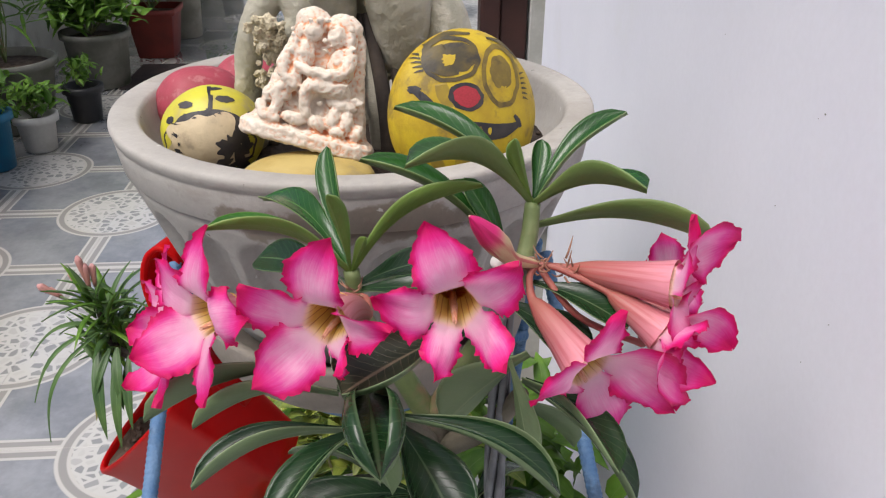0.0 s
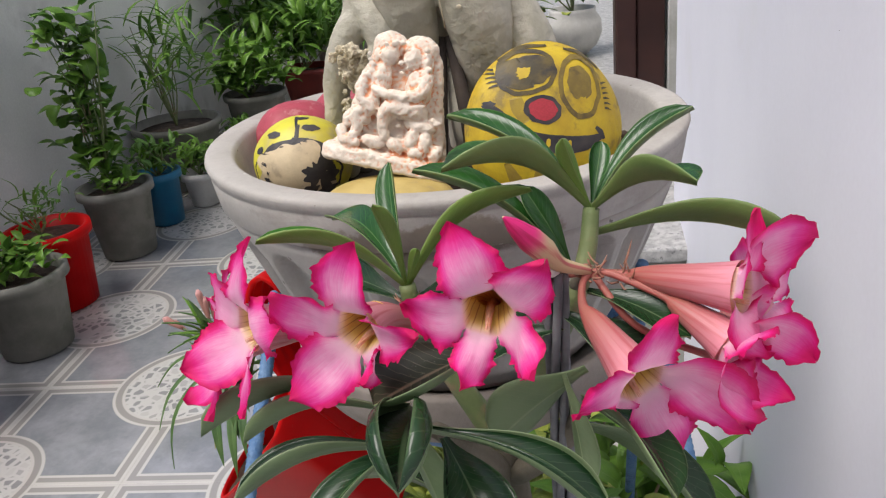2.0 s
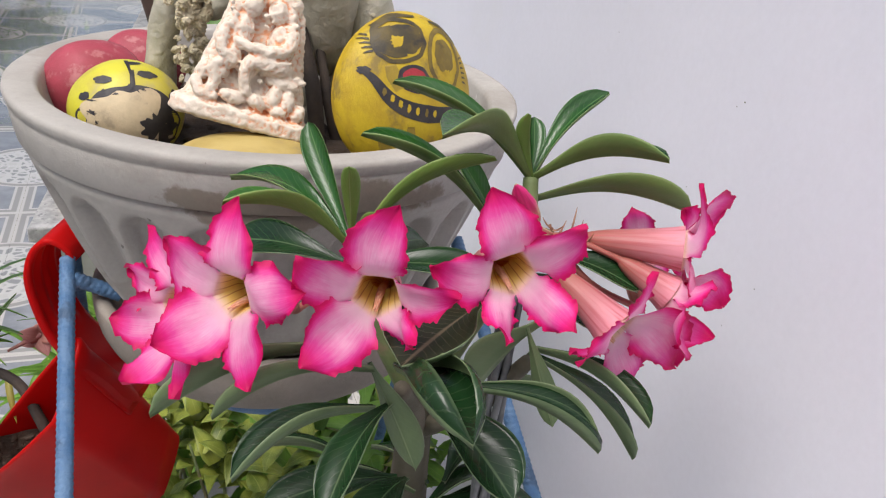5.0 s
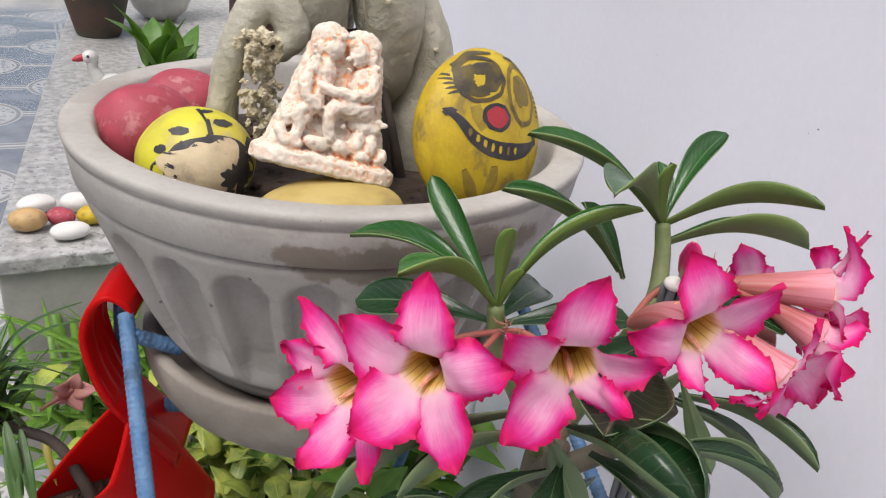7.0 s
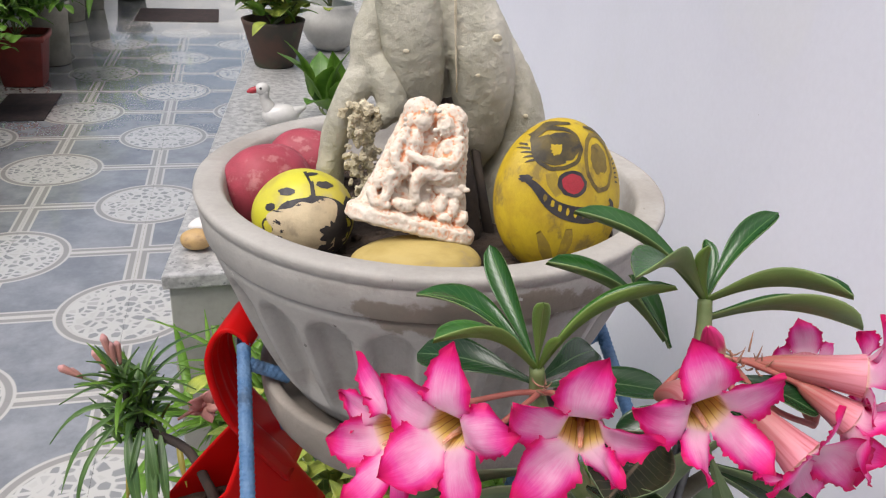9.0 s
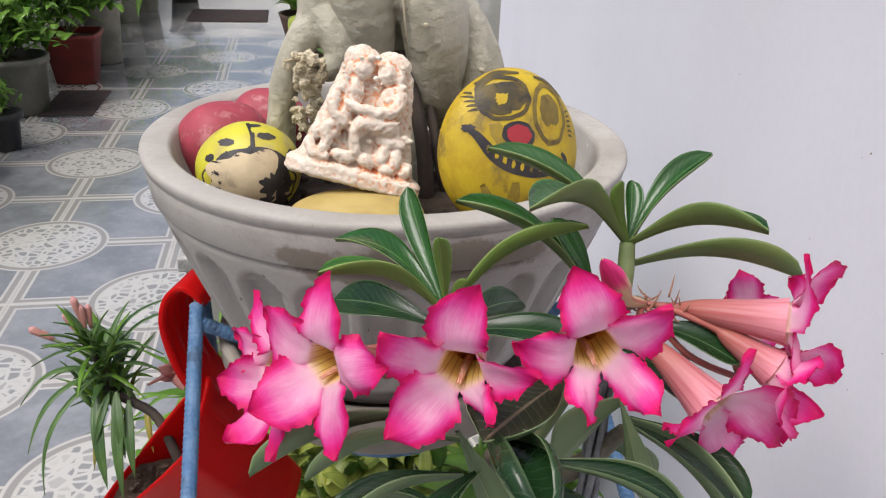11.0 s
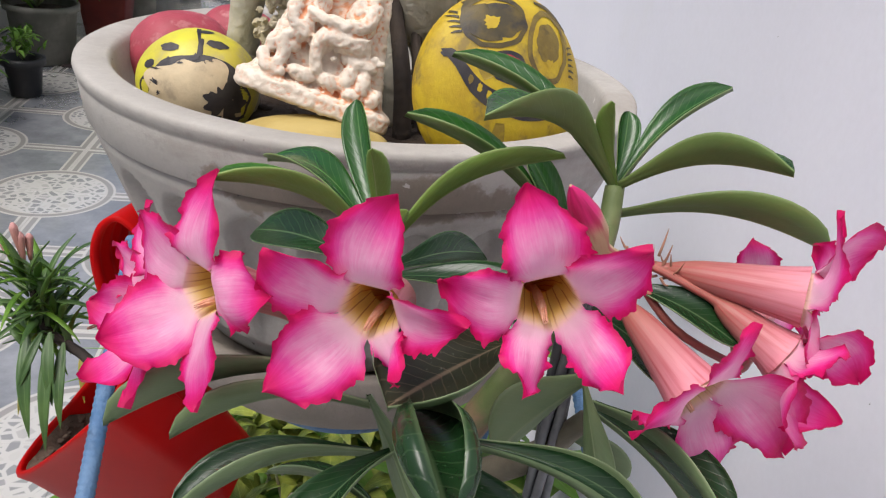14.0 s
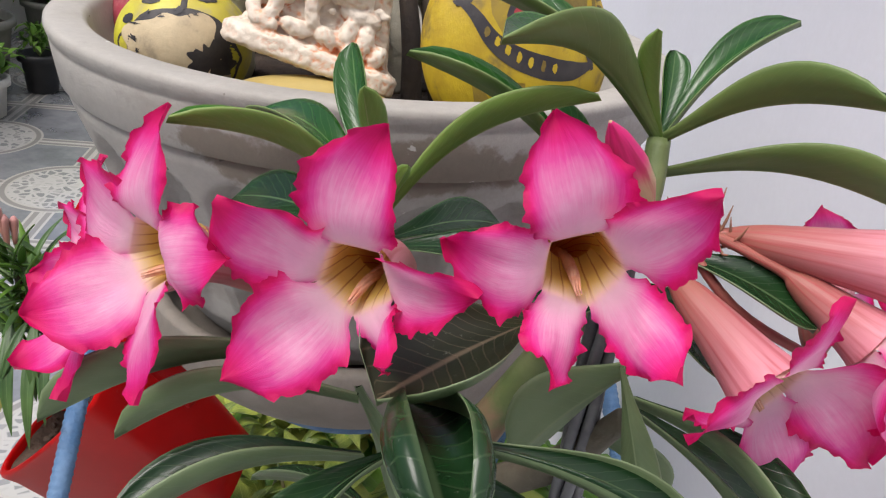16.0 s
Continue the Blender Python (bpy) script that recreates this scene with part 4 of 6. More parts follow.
def figurine():
    """A small cast mound with two rounded seated forms in relief on a thick lip."""
    bm = bmesh.new()
    # height, half width, front, back of the mound
    slab = ((0.0, 0.044, -0.019, 0.014), (0.0015, 0.0465, -0.0215, 0.015), (0.009, 0.0465, -0.0215, 0.015), (0.0115, 0.0445, -0.0195, 0.0145), (0.0135, 0.040, -0.0120, 0.014),
            (0.030, 0.0355, -0.0090, 0.012), (0.050, 0.0305, -0.0065, 0.010), (0.068, 0.0270, -0.0050, 0.008), (0.080, 0.0240, -0.0035, 0.0065), (0.087, 0.0190, -0.001, 0.005), (0.090, 0.010, 0.001, 0.004))
    rings = []
    for z, w, y0, y1 in slab:
        mid, deep = (y0 + y1) / 2, (y1 - y0) / 2
        rings.append([bm.verts.new((math.copysign(abs(math.cos(a)) ** 0.6, math.cos(a)) * w, mid + math.copysign(abs(math.sin(a)) ** 0.6, math.sin(a)) * deep, z)) for a in [2 * math.pi * k / 40 for k in range(40)]])
    for p, q in zip(rings, rings[1:]):
        for k in range(40):
            bm.faces.new((p[k], p[(k + 1) % 40], q[(k + 1) % 40], q[k]))
    bm.faces.new(rings[0][::-1])
    bm.faces.new(rings[-1])

    def lump(x, z, y, a, b, c, turn=0.0):
        ball(bm, (x, y, z), (a, b, c), Matrix.Rotation(turn, 4, "Y"), 16, 10)

    # heads with a cap of hair
    lump(-0.0125, 0.0840, -0.001, 0.0125, 0.0085, 0.0105)
    lump(0.0085, 0.0845, -0.001, 0.0130, 0.0085, 0.0105)
    lump(-0.0105, 0.0785, -0.0085, 0.0066, 0.0060, 0.0082, 0.15)
    lump(0.0055, 0.0785, -0.0085, 0.0064, 0.0060, 0.0080, -0.25)
    lump(0.0140, 0.0775, -0.0060, 0.0052, 0.0055, 0.0085, -0.2)
    lump(-0.0190, 0.0760, -0.0050, 0.0040, 0.0050, 0.0080, 0.2)
    # bodies
    lump(-0.0150, 0.0600, -0.0085, 0.0088, 0.0075, 0.0125, 0.12)
    lump(0.0125, 0.0600, -0.0085, 0.0092, 0.0075, 0.0125, -0.1)
    # the round lap, its folds, and the ledge below
    lump(0.0095, 0.0450, -0.0120, 0.0140, 0.0075, 0.0080, 0.12)
    lump(0.0190, 0.0350, -0.0105, 0.0120, 0.0060, 0.0045, 0.05)
    lump(-0.0030, 0.0400, -0.0120, 0.0050, 0.0060, 0.0075, 0.2)
    lump(-0.0170, 0.0440, -0.0125, 0.0065, 0.0060, 0.0080, -0.3)
    lump(-0.0300, 0.0310, -0.0100, 0.0050, 0.0055, 0.0075, 0.25)
    lump(-0.0210, 0.0330, -0.0120, 0.0060, 0.0055, 0.0045, 0.4)
    lump(-0.0110, 0.0185, -0.0155, 0.0085, 0.0055, 0.0045, 0.12)
    lump(0.0050, 0.0190, -0.0145, 0.0070, 0.0055, 0.0050, 0.4)
    lump(0.0150, 0.0240, -0.0130, 0.0050, 0.0060, 0.0095, 0.1)
    lump(0.0245, 0.0240, -0.0120, 0.0050, 0.0060, 0.0090, -0.1)
    lump(0.0200, 0.0165, -0.0150, 0.0060, 0.0055, 0.0045)
    lump(0.0325, 0.0185, -0.0115, 0.0055, 0.0055, 0.0065, 0.3)
    limbs = [
        ([(0.0170, -0.0100, 0.0680), (0.0160, -0.0150, 0.0580), (0.0080, -0.0172, 0.0530), (-0.0040, -0.0172, 0.0520), (-0.0150, -0.0155, 0.0535)], [0.0052, 0.0048, 0.0044, 0.0040, 0.0036]),
        ([(-0.0200, -0.0100, 0.0670), (-0.0245, -0.0130, 0.0560), (-0.0230, -0.0155, 0.0460), (-0.0150, -0.0165, 0.0410)], [0.0048, 0.0046, 0.0040, 0.0036]),
        ([(0.0080, -0.0150, 0.0460), (-0.0040, -0.0170, 0.0430), (-0.0060, -0.0165, 0.0330), (-0.0030, -0.0160, 0.0240)], [0.0055, 0.0050, 0.0042, 0.0036]),
        ([(-0.0170, -0.0130, 0.0400), (-0.0250, -0.0145, 0.0350), (-0.0230, -0.0150, 0.0250), (-0.0260, -0.0160, 0.0170)], [0.0050, 0.0045, 0.0040, 0.0038]),
        ([(-0.0340, -0.0130, 0.0220), (-0.0300, -0.0160, 0.0160), (-0.0220, -0.0170, 0.0150)], [0.0040, 0.0040, 0.0036]),
    ]
    for p, r in limbs:
        tube(bm, p, r, 10, 4)
        for q, w in ((p[0], r[0]), (p[-1], r[-1])):
            ball(bm, q, (w, w, w), None, 10, 8)
    # folds of cloth round the lap, curls of hair
    for k in range(4):
        f = k / 3
        tube(bm, [(0.021 - 0.003 * f, -0.0165, 0.050 - 0.004 * f), (0.010 - 0.003 * f, -0.0195, 0.0465 - 0.005 * f), (-0.001, -0.0180, 0.047 - 0.007 * f)], [0.0009, 0.0011, 0.0008], 6, 4)
    rng = random.Random(5)
    for _ in range(60):
        x, z = rng.uniform(-0.034, 0.036), rng.uniform(0.014, 0.088)
        if abs(x) < 0.037 - 0.17 * (z - 0.012):
            w = rng.uniform(0.0009, 0.0022)
            ball(bm, (x, -0.0125 - 0.06 * (0.05 - z) * (z < 0.05), z), (w * 1.3, w, w), None, 8, 6)
    ob = solid("figurine", bm, PLASTER, "cream plaster relief figurine with orange stains leaning on stones", "figurine")
    rem = ob.modifiers.new("fuse", "REMESH")
    rem.mode, rem.voxel_size, rem.use_smooth_shade = "VOXEL", 0.0008, True
    sm = ob.modifiers.new("soften", "SMOOTH")
    sm.factor, sm.iterations = 0.5, 8
    rough_up(ob, 0.006, 0.0024)
    rough_up(ob, 0.003, 0.0005)
    ob.matrix_world = Matrix.Translation((0.849, -1.634, 0.955)) @ Euler((radians(-14), radians(14.5), radians(-6))).to_matrix().to_4x4() @ Matrix.Diagonal((1.0, 0.95, 0.98, 1))
    return ob


figurine()


def caudex():
    tree = thing("caudex_plant", "swollen grey-green bare trunk with leg-like roots in the bowl", "succulent")
    body = [
        # two fat lobes in front
        ([(0.876, -1.556, 1.012), (0.871, -1.562, 1.030), (0.865, -1.566, 1.055), (0.860, -1.565, 1.085), (0.858, -1.556, 1.12), (0.865, -1.545, 1.19)], [0.008, 0.0165, 0.0215, 0.0235, 0.0235, 0.024]),
        ([(0.921, -1.550, 0.975), (0.920, -1.560, 1.000), (0.917, -1.566, 1.040), (0.911, -1.566, 1.070), (0.899, -1.558, 1.105), (0.890, -1.548, 1.15), (0.885, -1.545, 1.19)], [0.009, 0.0185, 0.0250, 0.0260, 0.0225, 0.022, 0.022]),
        # the leg towards the wall
        ([(0.951, -1.548, 0.925), (0.953, -1.554, 0.970), (0.953, -1.556, 1.010), (0.944, -1.554, 1.042), (0.926, -1.548, 1.080)], [0.030, 0.0270, 0.0205, 0.0165, 0.013]),
        ([(0.893, -1.506, 0.93), (0.891, -1.506, 0.99), (0.889, -1.512, 1.04), (0.886, -1.518, 1.09), (0.882, -1.520, 1.16), (0.88, -1.518, 1.24), (0.878, -1.515, 1.34)], [0.012, 0.015, 0.023, 0.028, 0.028, 0.026, 0.022]),
        ([(0.902, -1.575, 0.935), (0.900, -1.572, 0.965), (0.898, -1.560, 1.00)], [0.008, 0.009, 0.010]),
    ]
    arm = [
        ([(0.858, -1.535, 1.13), (0.842, -1.548, 1.098), (0.831, -1.556, 1.075), (0.829, -1.560, 1.052), (0.819, -1.566, 1.038), (0.809, -1.567, 1.016), (0.803, -1.564, 0.985), (0.802, -1.56, 0.935)], [0.015, 0.0135, 0.0128, 0.0132, 0.0118, 0.0108, 0.0102, 0.011]),
        ([(0.832, -1.560, 1.058), (0.842, -1.568, 1.047), (0.846, -1.574, 1.030), (0.838, -1.578, 1.020)], [0.012, 0.0135, 0.0120, 0.008]),
    ]
    for name, limbs in (("trunk", body[:2] + body[3:]), ("root_leg", body[2:3]), ("root_arm", arm)):
        bm = bmesh.new()
        for p, r in limbs:
            tube(bm, p, r, 20, 6)
            for q, s in ((p[0], r[0]), (p[-1], r[-1])):
                ball(bm, q, (s, s, s), None, 16, 12)
        ob = part(name, bm, BARK, tree)
        rem = ob.modifiers.new("fuse", "REMESH")
        rem.mode, rem.voxel_size, rem.use_smooth_shade = "VOXEL", 0.0016, True
        sm = ob.modifiers.new("soften", "SMOOTH")
        sm.factor, sm.iterations = 0.5, 3
        rough_up(ob, 0.020, 0.0030)
        rough_up(ob, 0.006, 0.0010)
    for c, r in (((0.917, -1.5935, 1.082), 0.0034), ((0.852, -1.591, 1.072), 0.002), ((0.905, -1.592, 1.055), 0.0018), ((0.866, -1.592, 1.03), 0.0016), ((0.950, -1.577, 1.02), 0.002)):
        bm = ball(bmesh.new(), c, (r * 1.1, r * 0.35, r * 0.8), None, 12, 8)
        part("scar", bm, FRAY, tree, "pale rough scar on the skin")
    rng = random.Random(3)
    bm = bmesh.new()
    for k in range(150):
        f = rng.random()
        q = Vector((0.823 + rng.gauss(0, 0.0050 + 0.004 * f) + 0.007 * f, -1.581 + rng.gauss(0, 0.004), 1.032 - 0.078 * f))
        s = rng.uniform(0.0022, 0.0042) * (1.1 - 0.4 * f)
        ball(bm, q, (s, s * 0.8, s * rng.uniform(0.8, 1.5)), None, 8, 6)
    ob = part("frayed_root", bm, FRAY, tree, "frayed pale moss and root end")
    rem = ob.modifiers.new("fuse", "REMESH")
    rem.mode, rem.voxel_size, rem.use_smooth_shade = "VOXEL", 0.0010, False
    rough_up(ob, 0.004, 0.0060)
    rough_up(ob, 0.0014, 0.0022)
    bm = bmesh.new()
    tube(bm, [(0.888, -1.580, 1.16), (0.887, -1.583, 1.12), (0.889, -1.584, 1.08), (0.893, -1.582, 1.04)], [0.0008, 0.0010, 0.0008, 0.0006], 6, 4)
    part("root_thread", bm, FRAY, tree, "thin pale aerial root between the lobes")
    # Brown roots; their near-black colour also stands in for the gap's shade.
    for pts, r in (([(0.908, -1.602, 0.925), (0.905, -1.590, 0.970), (0.894, -1.560, 1.03)], 0.0065), ([(0.925, -1.592, 0.925), (0.917, -1.588, 0.960), (0.912, -1.562, 1.01)], 0.0045), ([(0.880, -1.590, 0.925), (0.884, -1.584, 0.965), (0.888, -1.560, 1.03)], 0.005)):
        bm = bmesh.new()
        tube(bm, pts, [r, r * 0.9, r * 0.7], 10, 6)
        part("thin_root", bm, DARK_STEM, tree, "thin dark brown root, darkened for the shaded gap")
    return tree


caudex()


# ---- red hanging planter with its plant ----
def hanging_planter():
    ob = thing("hanging_planter", "glossy red plastic planter hooked over the blue stand", "planter")
    mid, down = Vector((0.684, -1.562, 0.678)), Vector((0.40, 0.40, -0.82))
    to_neck, to_lip, across = Vector((0.044, 0.005, 0.075)), Vector((0.073, -0.032, 0.100)), Vector((-0.026, 0.036, -0.026))
    seg = 64

    def rim(k):
        a = 2 * math.pi * k / seg
        return mid + (to_neck if math.cos(a) > 0 else to_lip) * math.cos(a) + across * math.sin(a) * (1 - 0.5 * max(0.0, math.cos(a)))

    def wall(k, s, inset):
        """s metres below the rim; the pocket narrows towards its foot."""
        p = rim(k)
        axis = mid + down * s
        q = p + down * s
        return axis + (q - axis) * (1 - 1.0 * max(0.0, s - 0.08)) * (1 - inset / 0.05)

    bm = bmesh.new()
    depths = [0.0, 0.004, 0.02, 0.05, 0.08, 0.11, 0.14, 0.17, 0.20]
    rings = [[bm.verts.new(wall(k, s, -0.0015 if s == 0.004 else 0)) for k in range(seg)] for s in reversed(depths)]
    rings += [[bm.verts.new(wall(k, s, 0.003)) for k in range(seg)] for s in depths[:-1]]
    for a, b in zip(rings, rings[1:]):
        for k in range(seg):
            bm.faces.new((a[k], a[(k + 1) % seg], b[(k + 1) % seg], b[k]))
    bm.faces.new(rings[0][::-1])
    bm.faces.new(rings[-1])
    bmesh.ops.recalc_face_normals(bm, faces=bm.faces)
    part("pot", bm, RED_PLASTIC, ob)
    # hook: a ribbed strap that rises outside the ring and turns over it
    path = spline([(0.774, -1.512, 0.660), (0.751, -1.536, 0.708), (0.734, -1.550, 0.742), (0.721, -1.552, 0.766), (0.7135, -1.551, 0.790), (0.710, -1.550, 0.818), (0.716, -1.551, 0.840), (0.727, -1.553, 0.849), (0.739, -1.556, 0.843), (0.743, -1.557, 0.833)], 6)
    bm = bmesh.new()
    rows = []
    n = len(path)
    for i, q in enumerate(path):
        way = (path[min(i + 1, n - 1)] - path[max(i - 1, 0)]).normalized()
        side = Vector((0.35, 0.94, 0)).normalized()
        up = way.cross(side).normalized()
        f = i / (n - 1)
        half = 0.0265 + 0.006 * max(0, 1 - f * 2.6) ** 1.5
        row = []
        for layer in (1, -1):
            for k in range(17):
                x = (k - 8) / 8 * layer
                rib = 0.0016 * (math.cos(x * math.pi * 4.5) > 0.2) if layer == 1 and f > 0.3 else 0
                row.append(bm.verts.new(q + side * half * x - up * layer * (0.0018 + rib)))
        rows.append(row)
    for a, b in zip(rows, rows[1:]):
        for k in range(34):
            bm.faces.new((a[k], a[(k + 1) % 34], b[(k + 1) % 34], b[k]))
    bm.faces.new(rows[0][::-1])
    bm.faces.new(rows[-1])
    bmesh.ops.recalc_face_normals(bm, faces=bm.faces)
    part("hook", bm, RED_PLASTIC, ob, "ribbed red strap hook")
    level = 0.636
    bm = bmesh.new()
    loop = []
    for k in range(seg):
        s = max(0.008, (rim(k).z - level) / 0.82)
        loop.append(wall(k, s, 0.0035))
    heart = sum(loop, Vector()) / seg
    rings = [[bm.verts.new(heart + (q - heart) * f + Vector((0, 0, 0.004 * noise.noise(q * 60 * f)))) for q in loop] for f in (1.0, 0.8, 0.55, 0.3, 0.08)]
    for a, b in zip(rings, rings[1:]):
        for k in range(seg):
            bm.faces.new((a[k], a[(k + 1) % seg], b[(k + 1) % seg], b[k]))
    bm.faces.new(rings[-1])
    bmesh.ops.recalc_face_normals(bm, faces=bm.faces)
    part("soil", bm, SOIL, ob, "crumbly brown soil")
    rng = random.Random(8)
    bm = bmesh.new()
    spots = []
    for _ in range(300):
        q = heart + (rng.choice(loop) - heart) * 0.86 * math.sqrt(rng.random())
        w = rng.uniform(0.0015, 0.0048)
        spots.append((q + Vector((0, 0, 0.0012)), (w * rng.uniform(0.8, 1.6), w * rng.uniform(0.4, 0.9), w * 0.5), Matrix.Rotation(rng.uniform(0, 3.14), 4, "Z") @ Matrix.Rotation(rng.gauss(0, 0.35), 4, "Y")))
    bm.free()
    bm = scatter(spots)
    tagged(part("soil_crumb_layer", bm, SOIL, ob), kind="stuff")


hanging_planter()


def narrow_plant():
    ob = thing("narrow_leaf_plant", "narrow-leaved green plant with fading pink buds in red planter", "potted plant")
    rng = random.Random(12)
    crown = Vector((0.628, -1.478, 0.716))
    bm = bmesh.new()
    tube(bm, [(0.700, -1.542, 0.636), (0.690, -1.532, 0.660), (0.672, -1.510, 0.685), crown + Vector((0, 0, -0.02)), crown + Vector((-0.012, 0.012, 0.03))], [0.0055, 0.005, 0.0045, 0.004, 0.003], 8, 5)
    part("stem", bm, DARK_STEM, ob, "dark woody stem")
    for k in range(110):
        a = rng.uniform(0, 2 * math.pi)
        el = rng.uniform(-0.25, 1.25)
        base = crown + Vector((rng.gauss(0, 0.008), rng.gauss(0, 0.008), rng.uniform(-0.045, 0.03)))
        ln = rng.uniform(0.022, 0.048) if k % 5 else rng.uniform(0.045, 0.075)
        tip = base + Vector((math.cos(a) * math.cos(el), math.sin(a) * math.cos(el), math.sin(el))) * ln
        bm = bmesh.new()
        blade(bm, base, tip, rng.uniform(0.0045, 0.0085), (0, 0, 1), rng.uniform(0.03, 0.12), 0.5, rng.uniform(-0.5, 0.5), "lance", 1, 8, 0.0003, rng.uniform(0.0, 0.08))
        part("leaf", bm, (GREEN_B, GREEN_A) if k % 3 == 0 else (NARROW, GREEN_A), ob)
    for tip, ln in (((0.552, -1.49, 0.690), 0.008), ((0.565, -1.53, 0.665), 0.007), ((0.705, -1.445, 0.775), 0.006), ((0.720, -1.45, 0.760), 0.006), ((0.575, -1.54, 0.625), 0.006)):
        bm = bmesh.new()
        blade(bm, crown, tip, ln, (0, 0, 1), 0.22, 0.4, 0.2, "lance", 1, 10, 0.0003)
        part("leaf", bm, (NARROW, GREEN_A), ob)
    # broad folded leaves hanging in front
    for base, tip, w in (((0.640, -1.50, 0.705), (0.648, -1.535, 0.655), 0.011), ((0.650, -1.50, 0.695), (0.656, -1.545, 0.640), 0.010), ((0.634, -1.50, 0.705), (0.622, -1.535, 0.668), 0.008), ((0.622, -1.497, 0.705), (0.632, -1.548, 0.632), 0.012), ((0.640, -1.495, 0.700), (0.645, -1.552, 0.622), 0.011)):
        bm = bmesh.new()
        blade(bm, base, tip, w, (0, -1, 0.4), 0.12, 0.5, 0.3, "lance", 2, 9, 0.0004)
        part("leaf", bm, (NARROW, GREEN_A), ob, "broad drooping leaf")
    for base, tip in (((0.625, -1.50, 0.69), (0.618, -1.53, 0.64)), ((0.665, -1.50, 0.69), (0.672, -1.53, 0.655))):
        bm = bmesh.new()
        blade(bm, base, tip, 0.006, (0, -1, 0.3), 0.1, 0.3, 0.4, "lance", 1, 7, 0.0003)
        part("leaf", bm, (YELLOW_LEAF, YELLOW_LEAF), ob, "yellowing leaf")
    for base, tip in (((0.611, -1.464, 0.756), (0.604, -1.458, 0.784)), ((0.613, -1.466, 0.750), (0.609, -1.458, 0.776)), ((0.584, -1.468, 0.745), (0.564, -1.465, 0.757)), ((0.606, -1.466, 0.748), (0.594, -1.458, 0.768)), ((0.586, -1.466, 0.742), (0.571, -1.462, 0.751)), ((0.617, -1.462, 0.752), (0.614, -1.452, 0.772))):
        bm = bmesh.new()
        a = Vector(base)
        tube(bm, [crown + Vector((-0.008, 0, 0.015)), (crown + a) / 2 + Vector((0, 0, 0.006)), a], [0.0014, 0.0012, 0.0012], 6, 4)
        part("flower_stalk", bm, NARROW_STEM, ob)
        bm = bmesh.new()
        a, b = Vector(base), Vector(tip)
        tube(bm, [a, a + (b - a) * 0.6, a + (b - a) * 0.85, b], [0.0015, 0.0034, 0.0038, 0.0012], 8, 3)
        part("bud", bm, PALE_PINK, ob, "fading pink bud")
    bm = bmesh.new()
    c = Vector((0.690, -1.470, 0.705))
    tube(bm, [(0.665, -1.485, 0.700), c], [0.0012, 0.003], 8, 3)
    for k in range(5):
        a = 1.25 * k
        blade(bm, c, c + Vector((math.cos(a) * 0.020, -0.006 + 0.006 * math.sin(2 * a), math.sin(a) * 0.018)), 0.016, (0, -1, 0.5), 0.1, 0.2, 0.0, "round", 2, 6, 0.0003)
    part("flower", bm, (PALE_PINK, PALE_PINK), ob, "wilting pale pink flower")


narrow_plant()


# ---- desert rose ----
rose = thing("desert_rose", "desert rose with white-and-pink trumpet flowers and glossy leaves", "flowering plant")
ROSE_BASE = Vector((0.93, -1.80, 0.60))


def limb(name, points, radii, mat):
    bm = bmesh.new()
    tube(bm, points, radii, 10, 6)
    return part(name, bm, mat, rose)


NODE_R, NODE_L = Vector((0.977, -1.811, 0.986)), Vector((0.885, -1.809, 0.950))
HUB = Vector((0.974, -1.846, 0.970))
limb("trunk", [ROSE_BASE - Vector((0, 0, 0.05)), (0.932, -1.80, 0.70), (0.930, -1.806, 0.80), (0.928, -1.812, 0.86)], [0.020, 0.015, 0.011, 0.009], WOOD_STEM)
limb("branch", [(0.928, -1.812, 0.855), (0.948, -1.822, 0.905), (0.966, -1.828, 0.945), (0.974, -1.820, 0.968), NODE_R], [0.008, 0.0062, 0.0052, 0.0045, 0.0040], GREEN_STEM)
limb("branch", [(0.928, -1.812, 0.85), (0.905, -1.812, 0.895), (0.889, -1.810, 0.925), NODE_L], [0.0075, 0.006, 0.005, 0.0042], GREEN_STEM)
limb("branch", [(0.928, -1.81, 0.83), (0.915, -1.84, 0.87), (0.90, -1.862, 0.90)], [0.007, 0.006, 0.004], WOOD_STEM)
limb("branch", [(0.930, -1.81, 0.83), (0.955, -1.84, 0.87), (0.968, -1.858, 0.905)], [0.007, 0.006, 0.004], WOOD_STEM)
limb("flower_stalk", [(0.968, -1.828, 0.955), (0.972, -1.838, 0.967), HUB], [0.0035, 0.003, 0.0028], WOOD_STEM)


bm = bmesh.new()
for w in range(5):
    ph = 2 * math.pi * w / 5
    tube(bm, [(0.958 + 0.0040 * math.cos(ph + k * 0.16), -1.848 + 0.0040 * math.sin(ph + k * 0.16), 0.62 + 0.352 * k / 40) for k in range(41)], [0.0021] * 41, 7, 2)
part("stake", bm, surface("grey_twisted_wire", (0.17, 0.175, 0.18), (0.09, 0.095, 0.10), 60.0, 0.5, 300.0, 0.2), rose, "dark grey twisted wire stake")
part("stake_cap", ball(bmesh.new(), (0.956, -1.850, 0.974), (0.0050, 0.0050, 0.0036), None, 12, 8), WHITE_STONE, rose, "small white cap on the stake")


